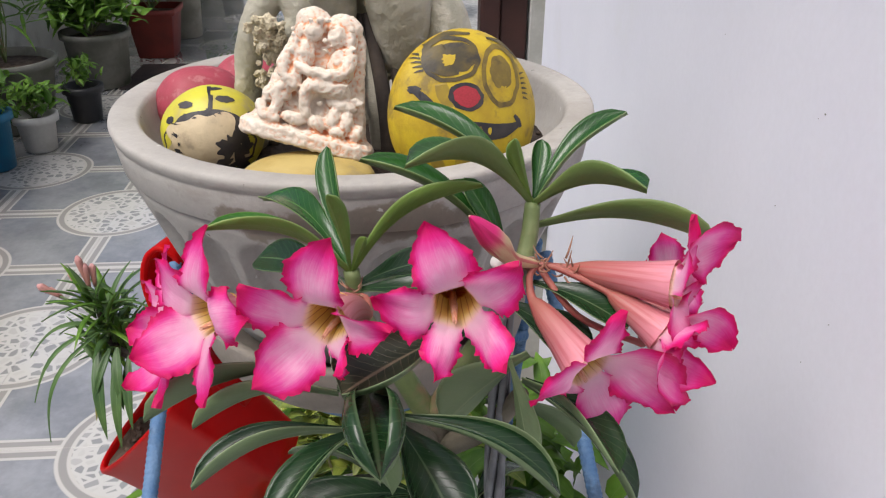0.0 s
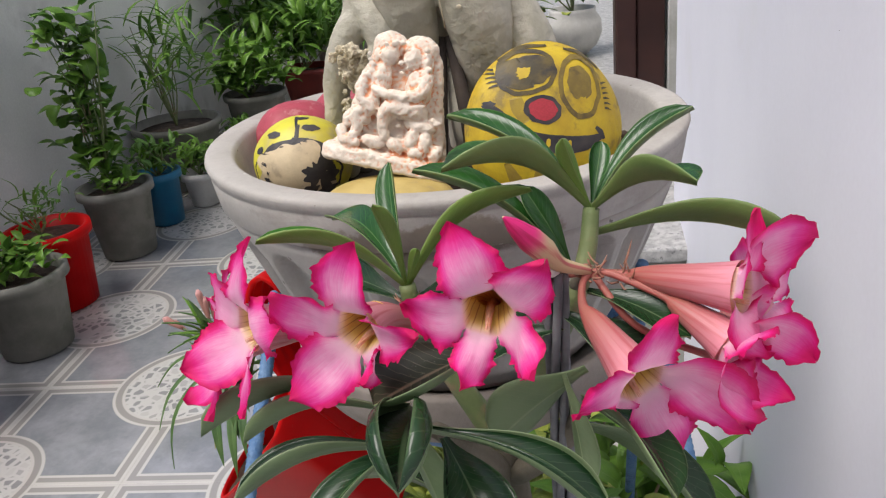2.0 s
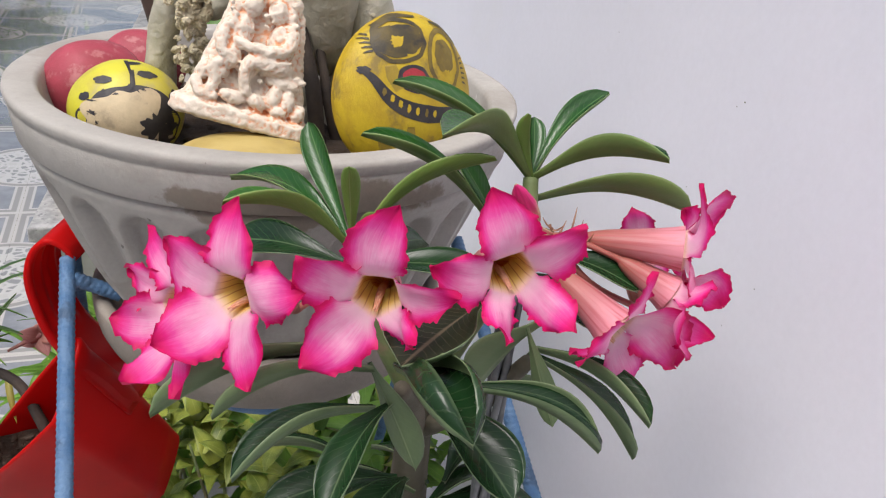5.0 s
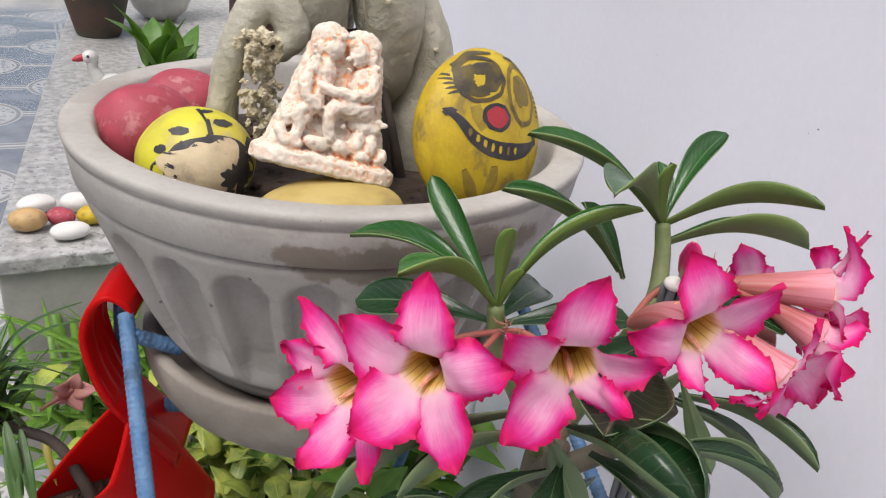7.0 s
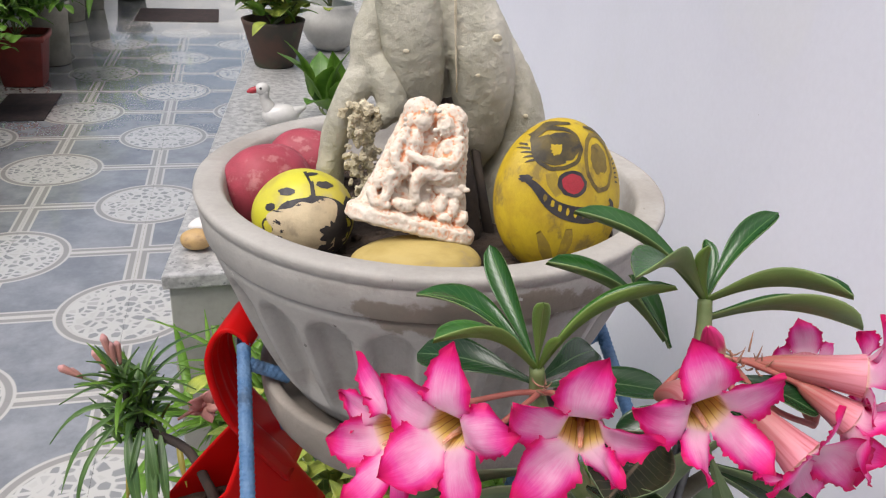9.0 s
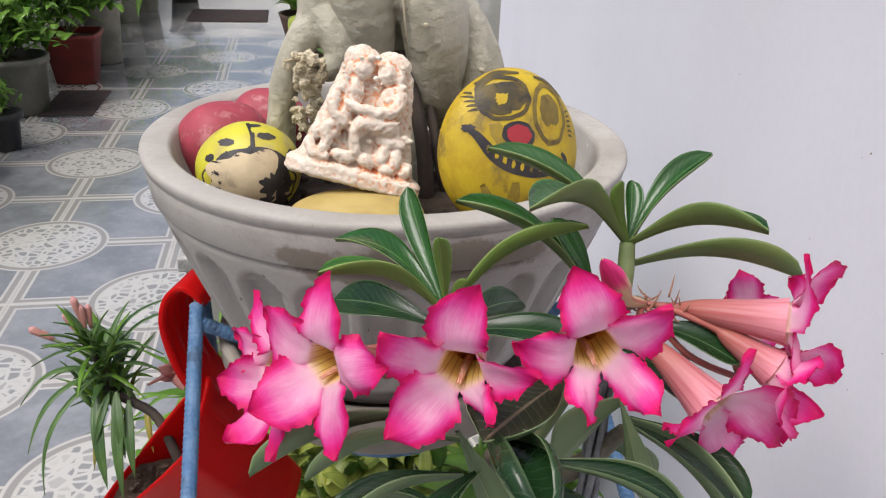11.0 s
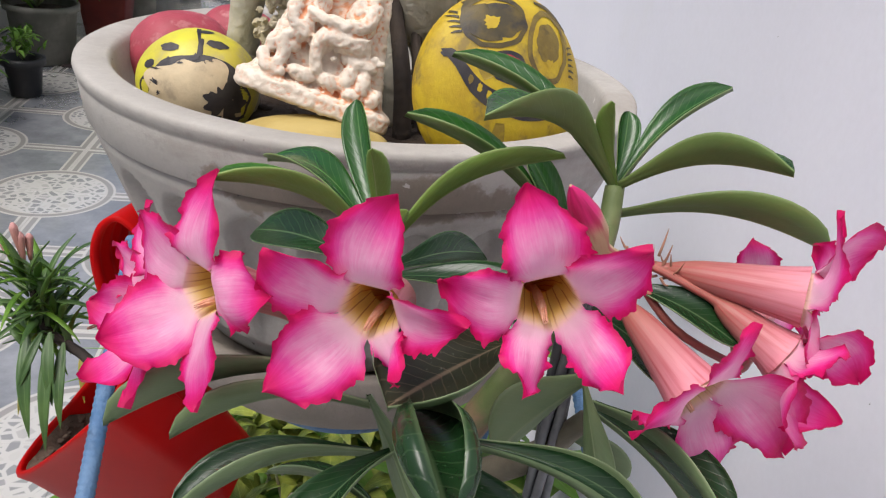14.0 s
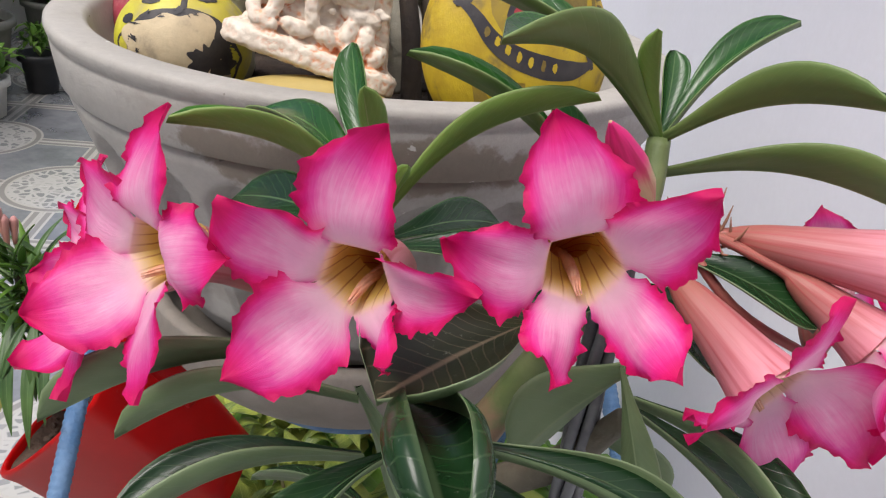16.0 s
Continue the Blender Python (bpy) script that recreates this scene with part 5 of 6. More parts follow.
def leaf(base, tip, width, up=(0, 0, 1), bend=0.12, fold=0.35, twist=0.0, droop=0.0, young=False, shape="obovate", old=False):
    bm = bmesh.new()
    blade(bm, base, tip, width * 1.18, up, bend, fold, twist, shape, 5, 16, 0.0007, droop)
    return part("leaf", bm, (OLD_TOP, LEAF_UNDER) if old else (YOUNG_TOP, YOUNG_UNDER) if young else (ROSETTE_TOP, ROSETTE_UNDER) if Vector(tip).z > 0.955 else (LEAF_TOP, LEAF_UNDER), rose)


# upper rosettes
R, L = NODE_R, NODE_L
leaf(R, (0.910, -1.777, 1.027), 0.021, (0.45, -0.2, 1), 0.10, 0.85)
leaf(R, (0.913, -1.846, 1.022), 0.026, (0.5, 0.85, 0.8), 0.16, 1.15, 0.3)
leaf(R, (0.964, -1.822, 1.024), 0.010, (-0.5, 1, 0.2), 0.05, 1.15, 0.0, 0.0, True)
leaf(R, (0.984, -1.790, 1.012), 0.011, (0, -1, 0.3), 0.05, 1.02, 0.0)
leaf(R, (1.026, -1.790, 1.026), 0.016, (-0.8, -0.2, 1.15), 0.10, 1.02, -0.2)
leaf(R, (1.013, -1.872, 1.019), 0.022, (-0.1, 1.15, 0.8), 0.10, 1.02, 0.0, 0.0)
leaf(R - Vector((0, 0, 0.012)), (1.0655, -1.8316, 0.9735), 0.027, (0, 0.55, 1), 0.10, 1.0, 0.0)
leaf((0.965, -1.80, 0.955), (0.892, -1.790, 1.004), 0.021, (0.3, 0.0, 1), 0.10, 0.85)
leaf((0.968, -1.802, 0.950), (0.945, -1.785, 0.990), 0.013, (0.2, -0.8, 1.02), 0.05, 0.68)
leaf(L, (0.872, -1.750, 0.996), 0.015, (-0.5, -0.8, 0.51), 0.04, 1.02, 0.2)
leaf(L, (0.877, -1.826, 1.000), 0.011, (0.3, 1, 0.2), 0.04, 1.15, 0.0, 0.0, True)
leaf(L, (0.893, -1.815, 0.972), 0.006, (0.0, 1, 0.2), 0.04, 1.02, 0.0, 0.0, True)
leaf(L, (0.821, -1.832, 0.988), 0.018, (0.4, 0.5, 1), 0.12, 1.02, 0.0, 0.0, True)
leaf(L, (0.833, -1.740, 0.962), 0.020, (0.2, -0.3, 1), 0.16, 0.68)
leaf(L, (0.949, -1.824, 1.003), 0.017, (-0.3, 0.5, 1), 0.12, 1.15, 0.0, 0.0, True)
leaf(L - Vector((0, 0, 0.01)), (0.830, -1.761, 0.934), 0.022, (0, -0.7, 1.15), 0.10, 0.51)
leaf(L - Vector((0, 0, 0.01)), (0.935, -1.775, 0.935), 0.018, (0, -0.6, 1.15), 0.10, 0.51)
leaf(L - Vector((0, 0, 0.012)), (0.950, -1.835, 0.945), 0.018, (0, -0.4, 1.15), 0.08, 0.51)
# lower whorls
leaf((0.930, -1.872, 0.950), (0.8835, -1.9055, 0.9445), 0.044, (0.0, 0.0, 1), 0.02, 0.95, old=True)
leaf((0.893, -1.872, 0.920), (0.899, -1.950, 0.938), 0.050, (0, -0.28, 1), 0.06, 2.15)
leaf((0.880, -1.872, 0.924), (0.904, -1.883, 0.868), 0.016, (0.3, 1, 0.2), 0.05, 0.8)
leaf((0.905, -1.905, 0.932), (0.974, -1.925, 0.902), 0.022, (0.3, -0.02, 1), 0.12, 1.45)
leaf((0.883, -1.876, 0.902), (0.816, -1.905, 0.898), 0.021, (-0.1, 0.35, 1), 0.12, 1.3)
leaf((0.880, -1.879, 0.926), (0.811, -1.872, 0.905), 0.016, (0.2, 0.65, 0.8), 0.12, 1.1)
leaf((0.868, -1.870, 0.935), (0.786, -1.862, 0.902), 0.021, (0.1, 0.7, 0.7), 0.08, 0.9)
leaf((0.970, -1.858, 0.928), (0.927, -1.875, 0.903), 0.031, (0.35, 0.95, 0.5), 0.05, 0.45)
leaf((0.968, -1.860, 0.915), (0.999, -1.923, 0.911), 0.022, (0.1, 0.6, 0.8), 0.10, 1.0)
leaf((0.972, -1.850, 0.905), (1.021, -1.892, 0.862), 0.024, (0.6, -0.2, 1), 0.10, 0.85, 0.3)
leaf((0.958, -1.846, 0.952), (0.998, -1.868, 0.930), 0.022, (0.1, -0.5, 1), 0.06, 0.51)
leaf((0.972, -1.848, 0.962), (1.012, -1.874, 0.952), 0.018, (0.1, -0.4, 1), 0.08, 0.68)
leaf((0.955, -1.83, 0.88), (1.009, -1.819, 0.837), 0.024, (0.2, 0.6, 0.9), 0.10, 0.68)
leaf((0.962, -1.850, 0.945), (0.915, -1.850, 0.930), 0.018, (0, -0.5, 1), 0.08, 0.68)
leaf((0.905, -1.875, 0.905), (0.932, -1.930, 0.885), 0.030, (0.1, -0.5, 1), 0.10, 0.9)
leaf((0.895, -1.870, 0.900), (0.850, -1.925, 0.888), 0.020, (-0.2, 0.1, 1), 0.12, 1.0)
leaf((0.960, -1.865, 0.930), (0.968, -1.892, 0.890), 0.012, (0.3, 1, 0.3), 0.05, 0.8)
rng = random.Random(21)
for k in range(12):
    a = 2 * math.pi * k / 12 * 2.6
    base = Vector((0.930, -1.82, 0.765 + 0.05 * (k % 4) / 4)) + Vector((rng.gauss(0, 0.012), rng.gauss(0, 0.008), 0))
    tip = base + Vector((math.cos(a) * 0.08, math.sin(a) * 0.05 - 0.01, rng.uniform(-0.035, 0.012)))
    leaf(base, tip, rng.uniform(0.020, 0.028), (0, rng.uniform(-0.3, 0.8), 1), rng.uniform(0.08, 0.16), 0.5, rng.uniform(-0.3, 0.3), rng.uniform(0, 0.1))


PETAL_HALF = ((0.0, 0.62), (0.12, 0.80), (0.25, 0.94), (0.38, 1.0), (0.50, 0.99), (0.62, 0.93), (0.73, 0.80), (0.82, 0.61), (0.90, 0.39), (0.95, 0.22), (0.98, 0.11), (1.0, 0.02))


# the funnel: distance behind the rim, radius as a share of the rim's
FUNNEL = ((0.048, 0.16), (0.038, 0.28), (0.028, 0.42), (0.020, 0.54), (0.013, 0.66), (0.008, 0.77), (0.0045, 0.86), (0.002, 0.94), (0.0, 1.0))
FUNNEL_UP = FUNNEL[::-1]
TUBE_OUT = ((0.050, 0.18), (0.045, 0.33), (0.038, 0.48), (0.028, 0.61), (0.019, 0.72), (0.011, 0.83), (0.005, 0.93), (0.001, 1.01))


def along(table, v):
    for (a, p), (b, q) in zip(table, table[1:]):
        if v <= b:
            k = (v - a) / (b - a)
            return p + (q - p) * k
    return table[-1][1]


def ease(x):
    x = min(1.0, max(0.0, x))
    return x * x * (3 - 2 * x)


def petal(centre, axis, flat, half, tip, width, parent, rng, curl, rim_r):
    """A broad pointed petal: it leaves the rim of the funnel along an arc, flares out and ends at its tip.
    flat: the way out from the axis; half: half the arc of rim that it takes up."""
    bm = bmesh.new()
    uv = bm.loops.layers.uv.verify()
    across = axis.cross(flat).normalized()

    def chord(x, d):
        """The mouth is five-sided, the funnel behind it round."""
        return 1 - 0.92 * (1 - math.cos(half) / math.cos(x * half)) * (1 - ease(d / 0.013))

    start = centre + flat * rim_r * chord(0, 0)
    way = tip - start
    length = way.length
    bend = start + (flat * 0.56 + axis * 0.50) * (0.46 * length)
    out = tip - centre
    out = (out - axis * out.dot(axis)).normalized()
    own = axis.cross(out).normalized()
    nu, nv = 9, 40
    w0 = rim_r * math.sin(half)
    lop = rng.uniform(-0.10, 0.10)
    skew = rng.uniform(-0.04, 0.05)
    ph = rng.uniform(0, 6)
    wave = rng.uniform(0.0008, 0.0018)
    lift = rng.uniform(0.0002, 0.0009)
    grid = []
    deep = 9
    for i in range(deep, 0, -1):
        d = 0.016 * i / deep
        k = 1 - ease(1 - i / 2.5) if i < 2.5 else 1.0
        r = rim_r * along(FUNNEL_UP, d) - 0.0004 * k
        grid.append([bm.verts.new(centre - axis * d + (flat * math.cos(x * half) + across * math.sin(x * half)) * r * chord(x, d)) for x in [(j - nu) / nu for j in range(2 * nu + 1)]])
    for i in range(nv + 1):
        f = i / nv
        mid = start * (1 - f) ** 2 + bend * (2 * f * (1 - f)) + tip * f * f
        tang = ((bend - start) * (1 - f) + (tip - bend) * f).normalized()
        k = ease(f / 0.5)
        sd = across * (1 - k) + own * k
        sd = (sd - tang * sd.dot(tang)).normalized()
        nor = tang.cross(sd)
        if nor.dot(axis) < 0:
            nor = -nor
        row = []
        for j in range(2 * nu + 1):
            x = (j - nu) / nu
            g = min(1.0, max(0.0, f - 0.05 * x * math.sin(math.pi * f)))
            w = width / 2 * along(PETAL_HALF, g) * (1 + lop * x * min(1, 3 * f))
            w = w0 + (w - w0) * ease(f / 0.24)
            rim = max(0.0, (abs(x) - 0.6) / 0.4) ** 2 * min(1.0, 4 * f)
            near = max(rim, 0.5 * max(0.0, (f - 0.86) / 0.14)) * min(1.0, 8 * (1 - f) + 0.15)
            fr = near * (0.00034 * math.sin(ph + 23 * f + 5 * x) + 0.0003 * math.sin(2.3 * ph + 47 * f + 14 * x) + 0.00024 * math.sin(3.7 * ph + 76 * f - 31 * x))
            q = mid + sd * (x * w + skew * width * math.sin(math.pi * f) + x * fr * 1.4)
            q += nor * (curl * width * 0.5 * abs(x) ** 1.8 * math.sin(math.pi * min(1.0, f * 1.05)) * ease(f / 0.3)
                        + wave * math.sin(ph + 5.2 * f + 2.4 * x) * ease(f / 0.5) + 1.1 * wave * rim * math.sin(1.7 * ph + 13 * f) + 1.3 * fr
                        - 0.0009 * (1 - abs(x)) ** 3 * math.sin(math.pi * f) + lift * x * ease(f / 0.2) * (1 - f))
            a = x * half
            arc = centre + (flat * math.cos(a) + across * math.sin(a)) * rim_r * chord(x, 0)
            k = 1 - ease(f / 0.30)
            q += (arc - (start + across * (x * w0))) * k
            row.append(bm.verts.new(q))
        grid.append(row)
    for i in range(nv + deep):
        for j in range(2 * nu):
            q = ((i, j), (i, j + 1), (i + 1, j + 1), (i + 1, j))
            fc = bm.faces.new([grid[m][n] for m, n in q])
            for lp, (m, n) in zip(fc.loops, q):
                # below nought inside the funnel
                lp[uv].uv = (n / (2 * nu), (m - deep) / nv if m > deep else (m - deep) / deep * 0.4)
    bmesh.ops.recalc_face_normals(bm, faces=bm.faces)
    if sum((fc.normal.dot(axis) for fc in bm.faces)) < 0:
        bmesh.ops.reverse_faces(bm, faces=bm.faces)
    return part("petal", bm, PETAL, parent)


def flower(centre, axis, petals, root, seed, rim_r=0.0108, label="", long=1.0, sag=0.0):
    """A trumpet with five petals. petals: tip from the rim's centre in mm, width in mm and curl of each; root: where the tube leaves the stalk."""
    rng = random.Random(seed)
    centre, axis, root = Vector(centre), Vector(axis).normalized(), Vector(root)
    bm = bmesh.new()
    low = (Vector((0, 0, -1)) + axis * axis.z).normalized()

    def spine(d):
        """The axis of the tube, d behind the rim; it sags towards the stalk."""
        return centre - axis * d * long + low * sag * d * d

    rear = spine(TUBE_OUT[0][0])
    side = (root - rear).normalized()
    pts = [root, rear + (root - rear) * 0.55 - axis * 0.2 * (root - rear).length, rear + side * 0.004 - axis * 0.003] + [spine(d) for d, _ in TUBE_OUT]
    tube(bm, pts, [0.0016, 0.0016, 0.0017] + [rim_r * k + 0.0003 for _, k in TUBE_OUT], 30, 5)
    bmesh.ops.delete(bm, geom=[max(bm.faces, key=lambda f: (len(f.verts) > 4) * (10 - (f.calc_center_median() - centre).length))], context="FACES_ONLY")
    body = part("flower", bm, TUBE, rose, label or "pink trumpet flower with pale heart and deep pink rims")
    tips = []
    ref = axis.orthogonal().normalized()
    up = axis.cross(ref)
    for dx, dy, dz, w, curl in petals:
        t = Vector((dx, dy, dz)) * 0.001
        flat = t - axis * t.dot(axis)
        tips.append((math.atan2(flat.dot(up), flat.dot(ref)), centre + t, w, curl))
    tips.sort(key=lambda q: q[0])
    # the petals share the rim: each takes a fifth of it, turned as little as possible from its tip
    n = len(tips)
    lead = sum(math.remainder(q[0] - (tips[0][0] + 2 * math.pi * k / n), 2 * math.pi) for k, q in enumerate(tips)) / n + tips[0][0]
    bm = bmesh.new()
    uv = bm.loops.layers.uv.verify()
    seg = 40
    rings = [[bm.verts.new(spine(d) + (rim_r * k - 0.0002) * (ref * math.cos(lead + 2 * math.pi * j / seg) + up * math.sin(lead + 2 * math.pi * j / seg))) for j in range(seg)] for d, k in FUNNEL if d > 0.012]
    for i, (p, q) in enumerate(zip(rings, rings[1:])):
        for j in range(seg):
            f = bm.faces.new((q[j], q[(j + 1) % seg], p[(j + 1) % seg], p[j]))
            for lp, (x, y) in zip(f.loops, ((j, i + 1), (j + 1, i + 1), (j + 1, i), (j, i))):
                lp[uv].uv = (x / seg, 1 - FUNNEL[y][0] / FUNNEL[0][0])
    bm.faces.new(rings[0])
    part("throat", bm, THROAT, body, "yellow throat with dark red lines")
    bm = bmesh.new()
    for k in range(6):
        ph = 2 * math.pi * k / 6 + 0.4
        pts = [spine(0.038 - 0.040 * i / 6) + low * (0.0008 + 0.0052 * i / 6) + (ref * math.cos(ph + i * 0.5) + up * math.sin(ph + i * 0.5)) * (0.0012 - 0.00008 * i) for i in range(7)]
        tube(bm, pts, [0.0011, 0.0011, 0.0010, 0.0009, 0.0008, 0.0006, 0.0002], 6, 3)
    part("stamen_cone", bm, STAMEN, body, "twisted salmon stamens")
    for k, (_, tip, w, curl) in enumerate(tips):
        a = lead + 2 * math.pi * k / n
        petal(centre, axis, ref * math.cos(a) + up * math.sin(a), math.pi / n, tip, w * 0.001, body, rng, curl, rim_r)
    return body


STALK_L = Vector((0.886, -1.815, 0.938))
flower((0.8212, -1.8641, 0.9588), (-0.76, -0.64, 0.06), [(4, 13, 39, 27, 0.1), (25, -27, 14, 27, -0.3), (3, -32, -26, 29, 0.1), (-33, -6, -17, 32, 0.1), (-25, 31, 13, 31, 0.1)], STALK_L, 1, long=0.85, sag=9.0)
flower((0.8766, -1.8868, 0.9672), (-0.40, -0.91, -0.03), [(5, -4, 42, 27, 0.1), (28, -22, 9, 20, 0.45), (6, -31, -5, 15, -0.5), (-32, -6, -28, 30, 0.1), (-34, 0, 19, 26, 0.1)], STALK_L, 2, long=0.85, sag=9.0)
flower((0.9308, -1.8965, 0.9787), (-0.04, -0.99, -0.03), [(-12, 5, 37, 27, 0.1), (23, -14, 27, 26, 0.1), (16, -31, -11, 20, -0.2), (-10, -26, -17, 17, -0.3), (-34, 6, 3, 25, 0.15)], HUB, 3, long=0.85, sag=9.0)
flower((0.800, -1.832, 0.935), (-0.84, -0.50, 0.12), [(-10, 38, 25, 19, 0.25), (-20, 28, 8, 22, 0.3), (-29, 13, -9, 27, 0.2), (-25, -17, -25, 25, 0.2), (-3, -40, -20, 22, 0.2)], STALK_L, 4)
flower((1.031, -1.876, 0.974), (0.82, -0.54, 0.10), [(5, 7, 31, 24, 0.35), (31, 14, 14, 33, 0.1), (10, -4, -27, 30, -0.1), (16, 28, 8, 26, 0.2), (16, 24, -20, 24, 0.2)], HUB, 5)
flower((0.989, -1.897, 0.945), (0.46, -0.80, -0.38), [(13, 0, 30, 30, -0.15), (45, 9, -31, 32, 0.1), (17, 4, -39, 26, 0.1), (-28, -14, -5, 22, -0.2), (-16, 12, -16, 20, 0.1)], HUB, 6, long=0.85)
flower((1.026, -1.880, 0.952), (0.72, -0.55, -0.40), [(13, -10, -30, 32, 0.2), (34, 0, -11, 26, 0.1), (23, -12, -20, 26, 0.1), (16, -8, 10, 28, 0.1), (22, 24, -8, 24, 0.2)], HUB, 7, 0.0095, long=0.6)
flower((1.050, -1.815, 0.938), (0.45, 0.80, 0.10), [(0, 15, 24, 20, 0.1), (20, 6, 10, 18, 0.2), (16, -6, -16, 20, 0.2), (-8, 4, -18, 20, 0.2), (-14, 12, 2, 18, 0.2)], HUB, 8, label="pink trumpet flower turned towards the wall")


def bud():
    bm = bmesh.new()
    a, b = Vector((0.9605, -1.854, 0.978)), Vector((0.9385, -1.8724, 1.0085))
    d = b - a
    tube(bm, [HUB, a, a + d * 0.30, a + d * 0.55, a + d * 0.82, b], [0.002, 0.0034, 0.0056, 0.0056, 0.0034, 0.0005], 14, 6)
    part("bud", bm, BUD, rose, "closed deep pink bud with greenish base")
    rng = random.Random(9)
    for c, n in ((HUB, 16), (HUB + Vector((0.016, -0.004, -0.001)), 12), (STALK_L + Vector((0, -0.006, 0.006)), 8)):
        for k in range(n):
            w = Vector((rng.gauss(0, 1), rng.gauss(0, 0.7), rng.gauss(0.1, 0.8))).normalized() * rng.uniform(0.006, 0.012)
            bm = bmesh.new()
            q = c + Vector((rng.gauss(0, 0.003), rng.gauss(0, 0.003), rng.gauss(0, 0.002)))
            tube(bm, [q, q + w * 0.5, q + w * 0.85 + Vector((0, 0, 0.002))], [0.0006, 0.0005, 0.00015], 5, 2)
            part("bract", bm, BRACT, rose, "small dry pink bract")


bud()
rose_pot = thing("rose_pot", "tall plain grey cement pot holding the desert rose", "plant pot")
part("pot", lathe([(0.075, 0.0), (0.080, 0.01), (0.105, 0.57), (0.11, 0.60), (0.10, 0.60), (0.095, 0.57), (0.02, 0.565)], 40, None, (0.93, -1.80, 0)), POT_GREY, rose_pot)
part("soil", lathe([(0.09, 0.552), (0.092, 0.57), (0.01, 0.575)], 32, None, (0.93, -1.80, 0)), SOIL, rose_pot)


# ---- potted plants along the walls ----
def clump(bm, centre, spread, count, length, width, rng, rise=0.3, shape="lance", nu=1, nv=5, droop=0.25):
    for _ in range(count):
        c = Vector(centre) + Vector((rng.gauss(0, spread[0]), rng.gauss(0, spread[1]), rng.uniform(-spread[2], spread[2])))
        a, e = rng.uniform(0, 6.283), rng.gauss(rise, 0.45)
        d = Vector((math.cos(a) * math.cos(e), math.sin(a) * math.cos(e), math.sin(e)))
        ln = length * rng.uniform(0.6, 1.25)
        blade(bm, c, c + d * ln, width * rng.uniform(0.7, 1.2), (d.x * -0.3, d.y * -0.3, 1), 0.1, 0.3, rng.uniform(-0.4, 0.4), shape, nu, nv, 0.0004, droop)


def stems(bm, foot, centre, spread, count, rng, r=0.004):
    for _ in range(count):
        top = Vector(centre) + Vector((rng.gauss(0, spread[0]), rng.gauss(0, spread[1]), rng.uniform(0, spread[2])))
        mid = (Vector(foot) + top) / 2 + Vector((rng.gauss(0, 0.02), rng.gauss(0, 0.02), 0))
        tube(bm, [foot, mid, top], [r, r * 0.8, r * 0.4], 6, 4)


def pot(name, x, y, r_low, r_top, h, mat, label, z=0.0, square=False, rim=0.012):
    ob = thing(name, label, "plant pot", "pots along the wall")
    prof = [(r_low * 0.85, 0.0), (r_low, 0.006), (r_top * 0.97, h - 0.03), (r_top + rim, h - 0.028), (r_top + rim, h), (r_top - 0.006, h), (r_top - 0.012, h - 0.035), (0.01, h - 0.04)]
    sq = (lambda a, i, r, zz: (r / max(abs(math.cos(a)), abs(math.sin(a))) ** 0.8, zz)) if square else None
    part("pot", lathe(prof, 40, sq, (x, y, z)), mat, ob)
    part("soil", lathe([(r_top * 0.80, h - 0.052), (r_top - 0.014, h - 0.033), (0.01, h - 0.028)], 24, sq, (x, y, z)), SOIL, ob)
    return ob


def bush(name, x, y, z0, centre_z, spread, count, length, width, mats, label, seed, rise=0.3, shape="lance", nstems=8, droop=0.25, nu=1):
    rng = random.Random(seed)
    ob = thing(name, label, "potted plant", "plants along the wall")
    bm = bmesh.new()
    stems(bm, (x, y, z0), (x, y, centre_z), spread, nstems, rng)
    tagged(part("stem", bm, GREEN_STEM, ob), kind="stuff")
    bm = bmesh.new()
    clump(bm, (x, y, centre_z), spread, count, length, width, rng, rise, shape, nu, 5, droop)
    tagged(part("foliage", bm, mats, ob), kind="stuff")
    return ob


pot("plant_pot", -0.585, 0.53, 0.095, 0.125, 0.27, POT_GREY, "round grey cement pot with mossy stains")
bush("leafy_plant", -0.62, 0.55, 0.26, 0.62, (0.055, 0.06, 0.28), 210, 0.075, 0.055, (GREEN_B, GREEN_A), "tall leafy green plant in grey pot by the wall", 31, 0.1, "round", 14)
bush("leafy_plant", -0.57, 0.50, 0.25, 0.31, (0.05, 0.05, 0.03), 70, 0.05, 0.03, (GREEN_B, GREEN_A), "low bright green leaves filling a grey pot", 32, 0.5, "round", 8)
pot("plant_pot", -0.62, 0.12, 0.10, 0.125, 0.27, RED_PLASTIC, "bright red plastic pot")
bush("leafy_plant", -0.64, 0.12, 0.25, 0.33, (0.05, 0.05, 0.06), 60, 0.06, 0.012, (GREEN_A, GREEN_B), "thin green leaves in a red pot", 33, 0.6)
pot("plant_pot", -0.555, -0.17, 0.10, 0.13, 0.25, POT_GREY, "round grey cement pot with thick rim")
bush("leafy_plant", -0.57, -0.17, 0.22, 0.28, (0.06, 0.06, 0.03), 120, 0.05, 0.035, (GREEN_B, GREEN_A), "bright green rounded leaves in a grey pot", 34, 0.5, "round")
pot("plant_pot", -0.57, -0.53, 0.09, 0.115, 0.22, TERRACOTTA, "dark red clay pot by the wall")
bush("leafy_plant", -0.58, -0.53, 0.2, 0.28, (0.05, 0.05, 0.05), 70, 0.06, 0.03, (GREEN_A, GREEN_B), "green leaves in a dark red pot", 35, 0.5, "round")
pot("plant_pot", -0.56, 0.83, 0.065, 0.08, 0.22, BLUE_POT, "small blue plastic pot")
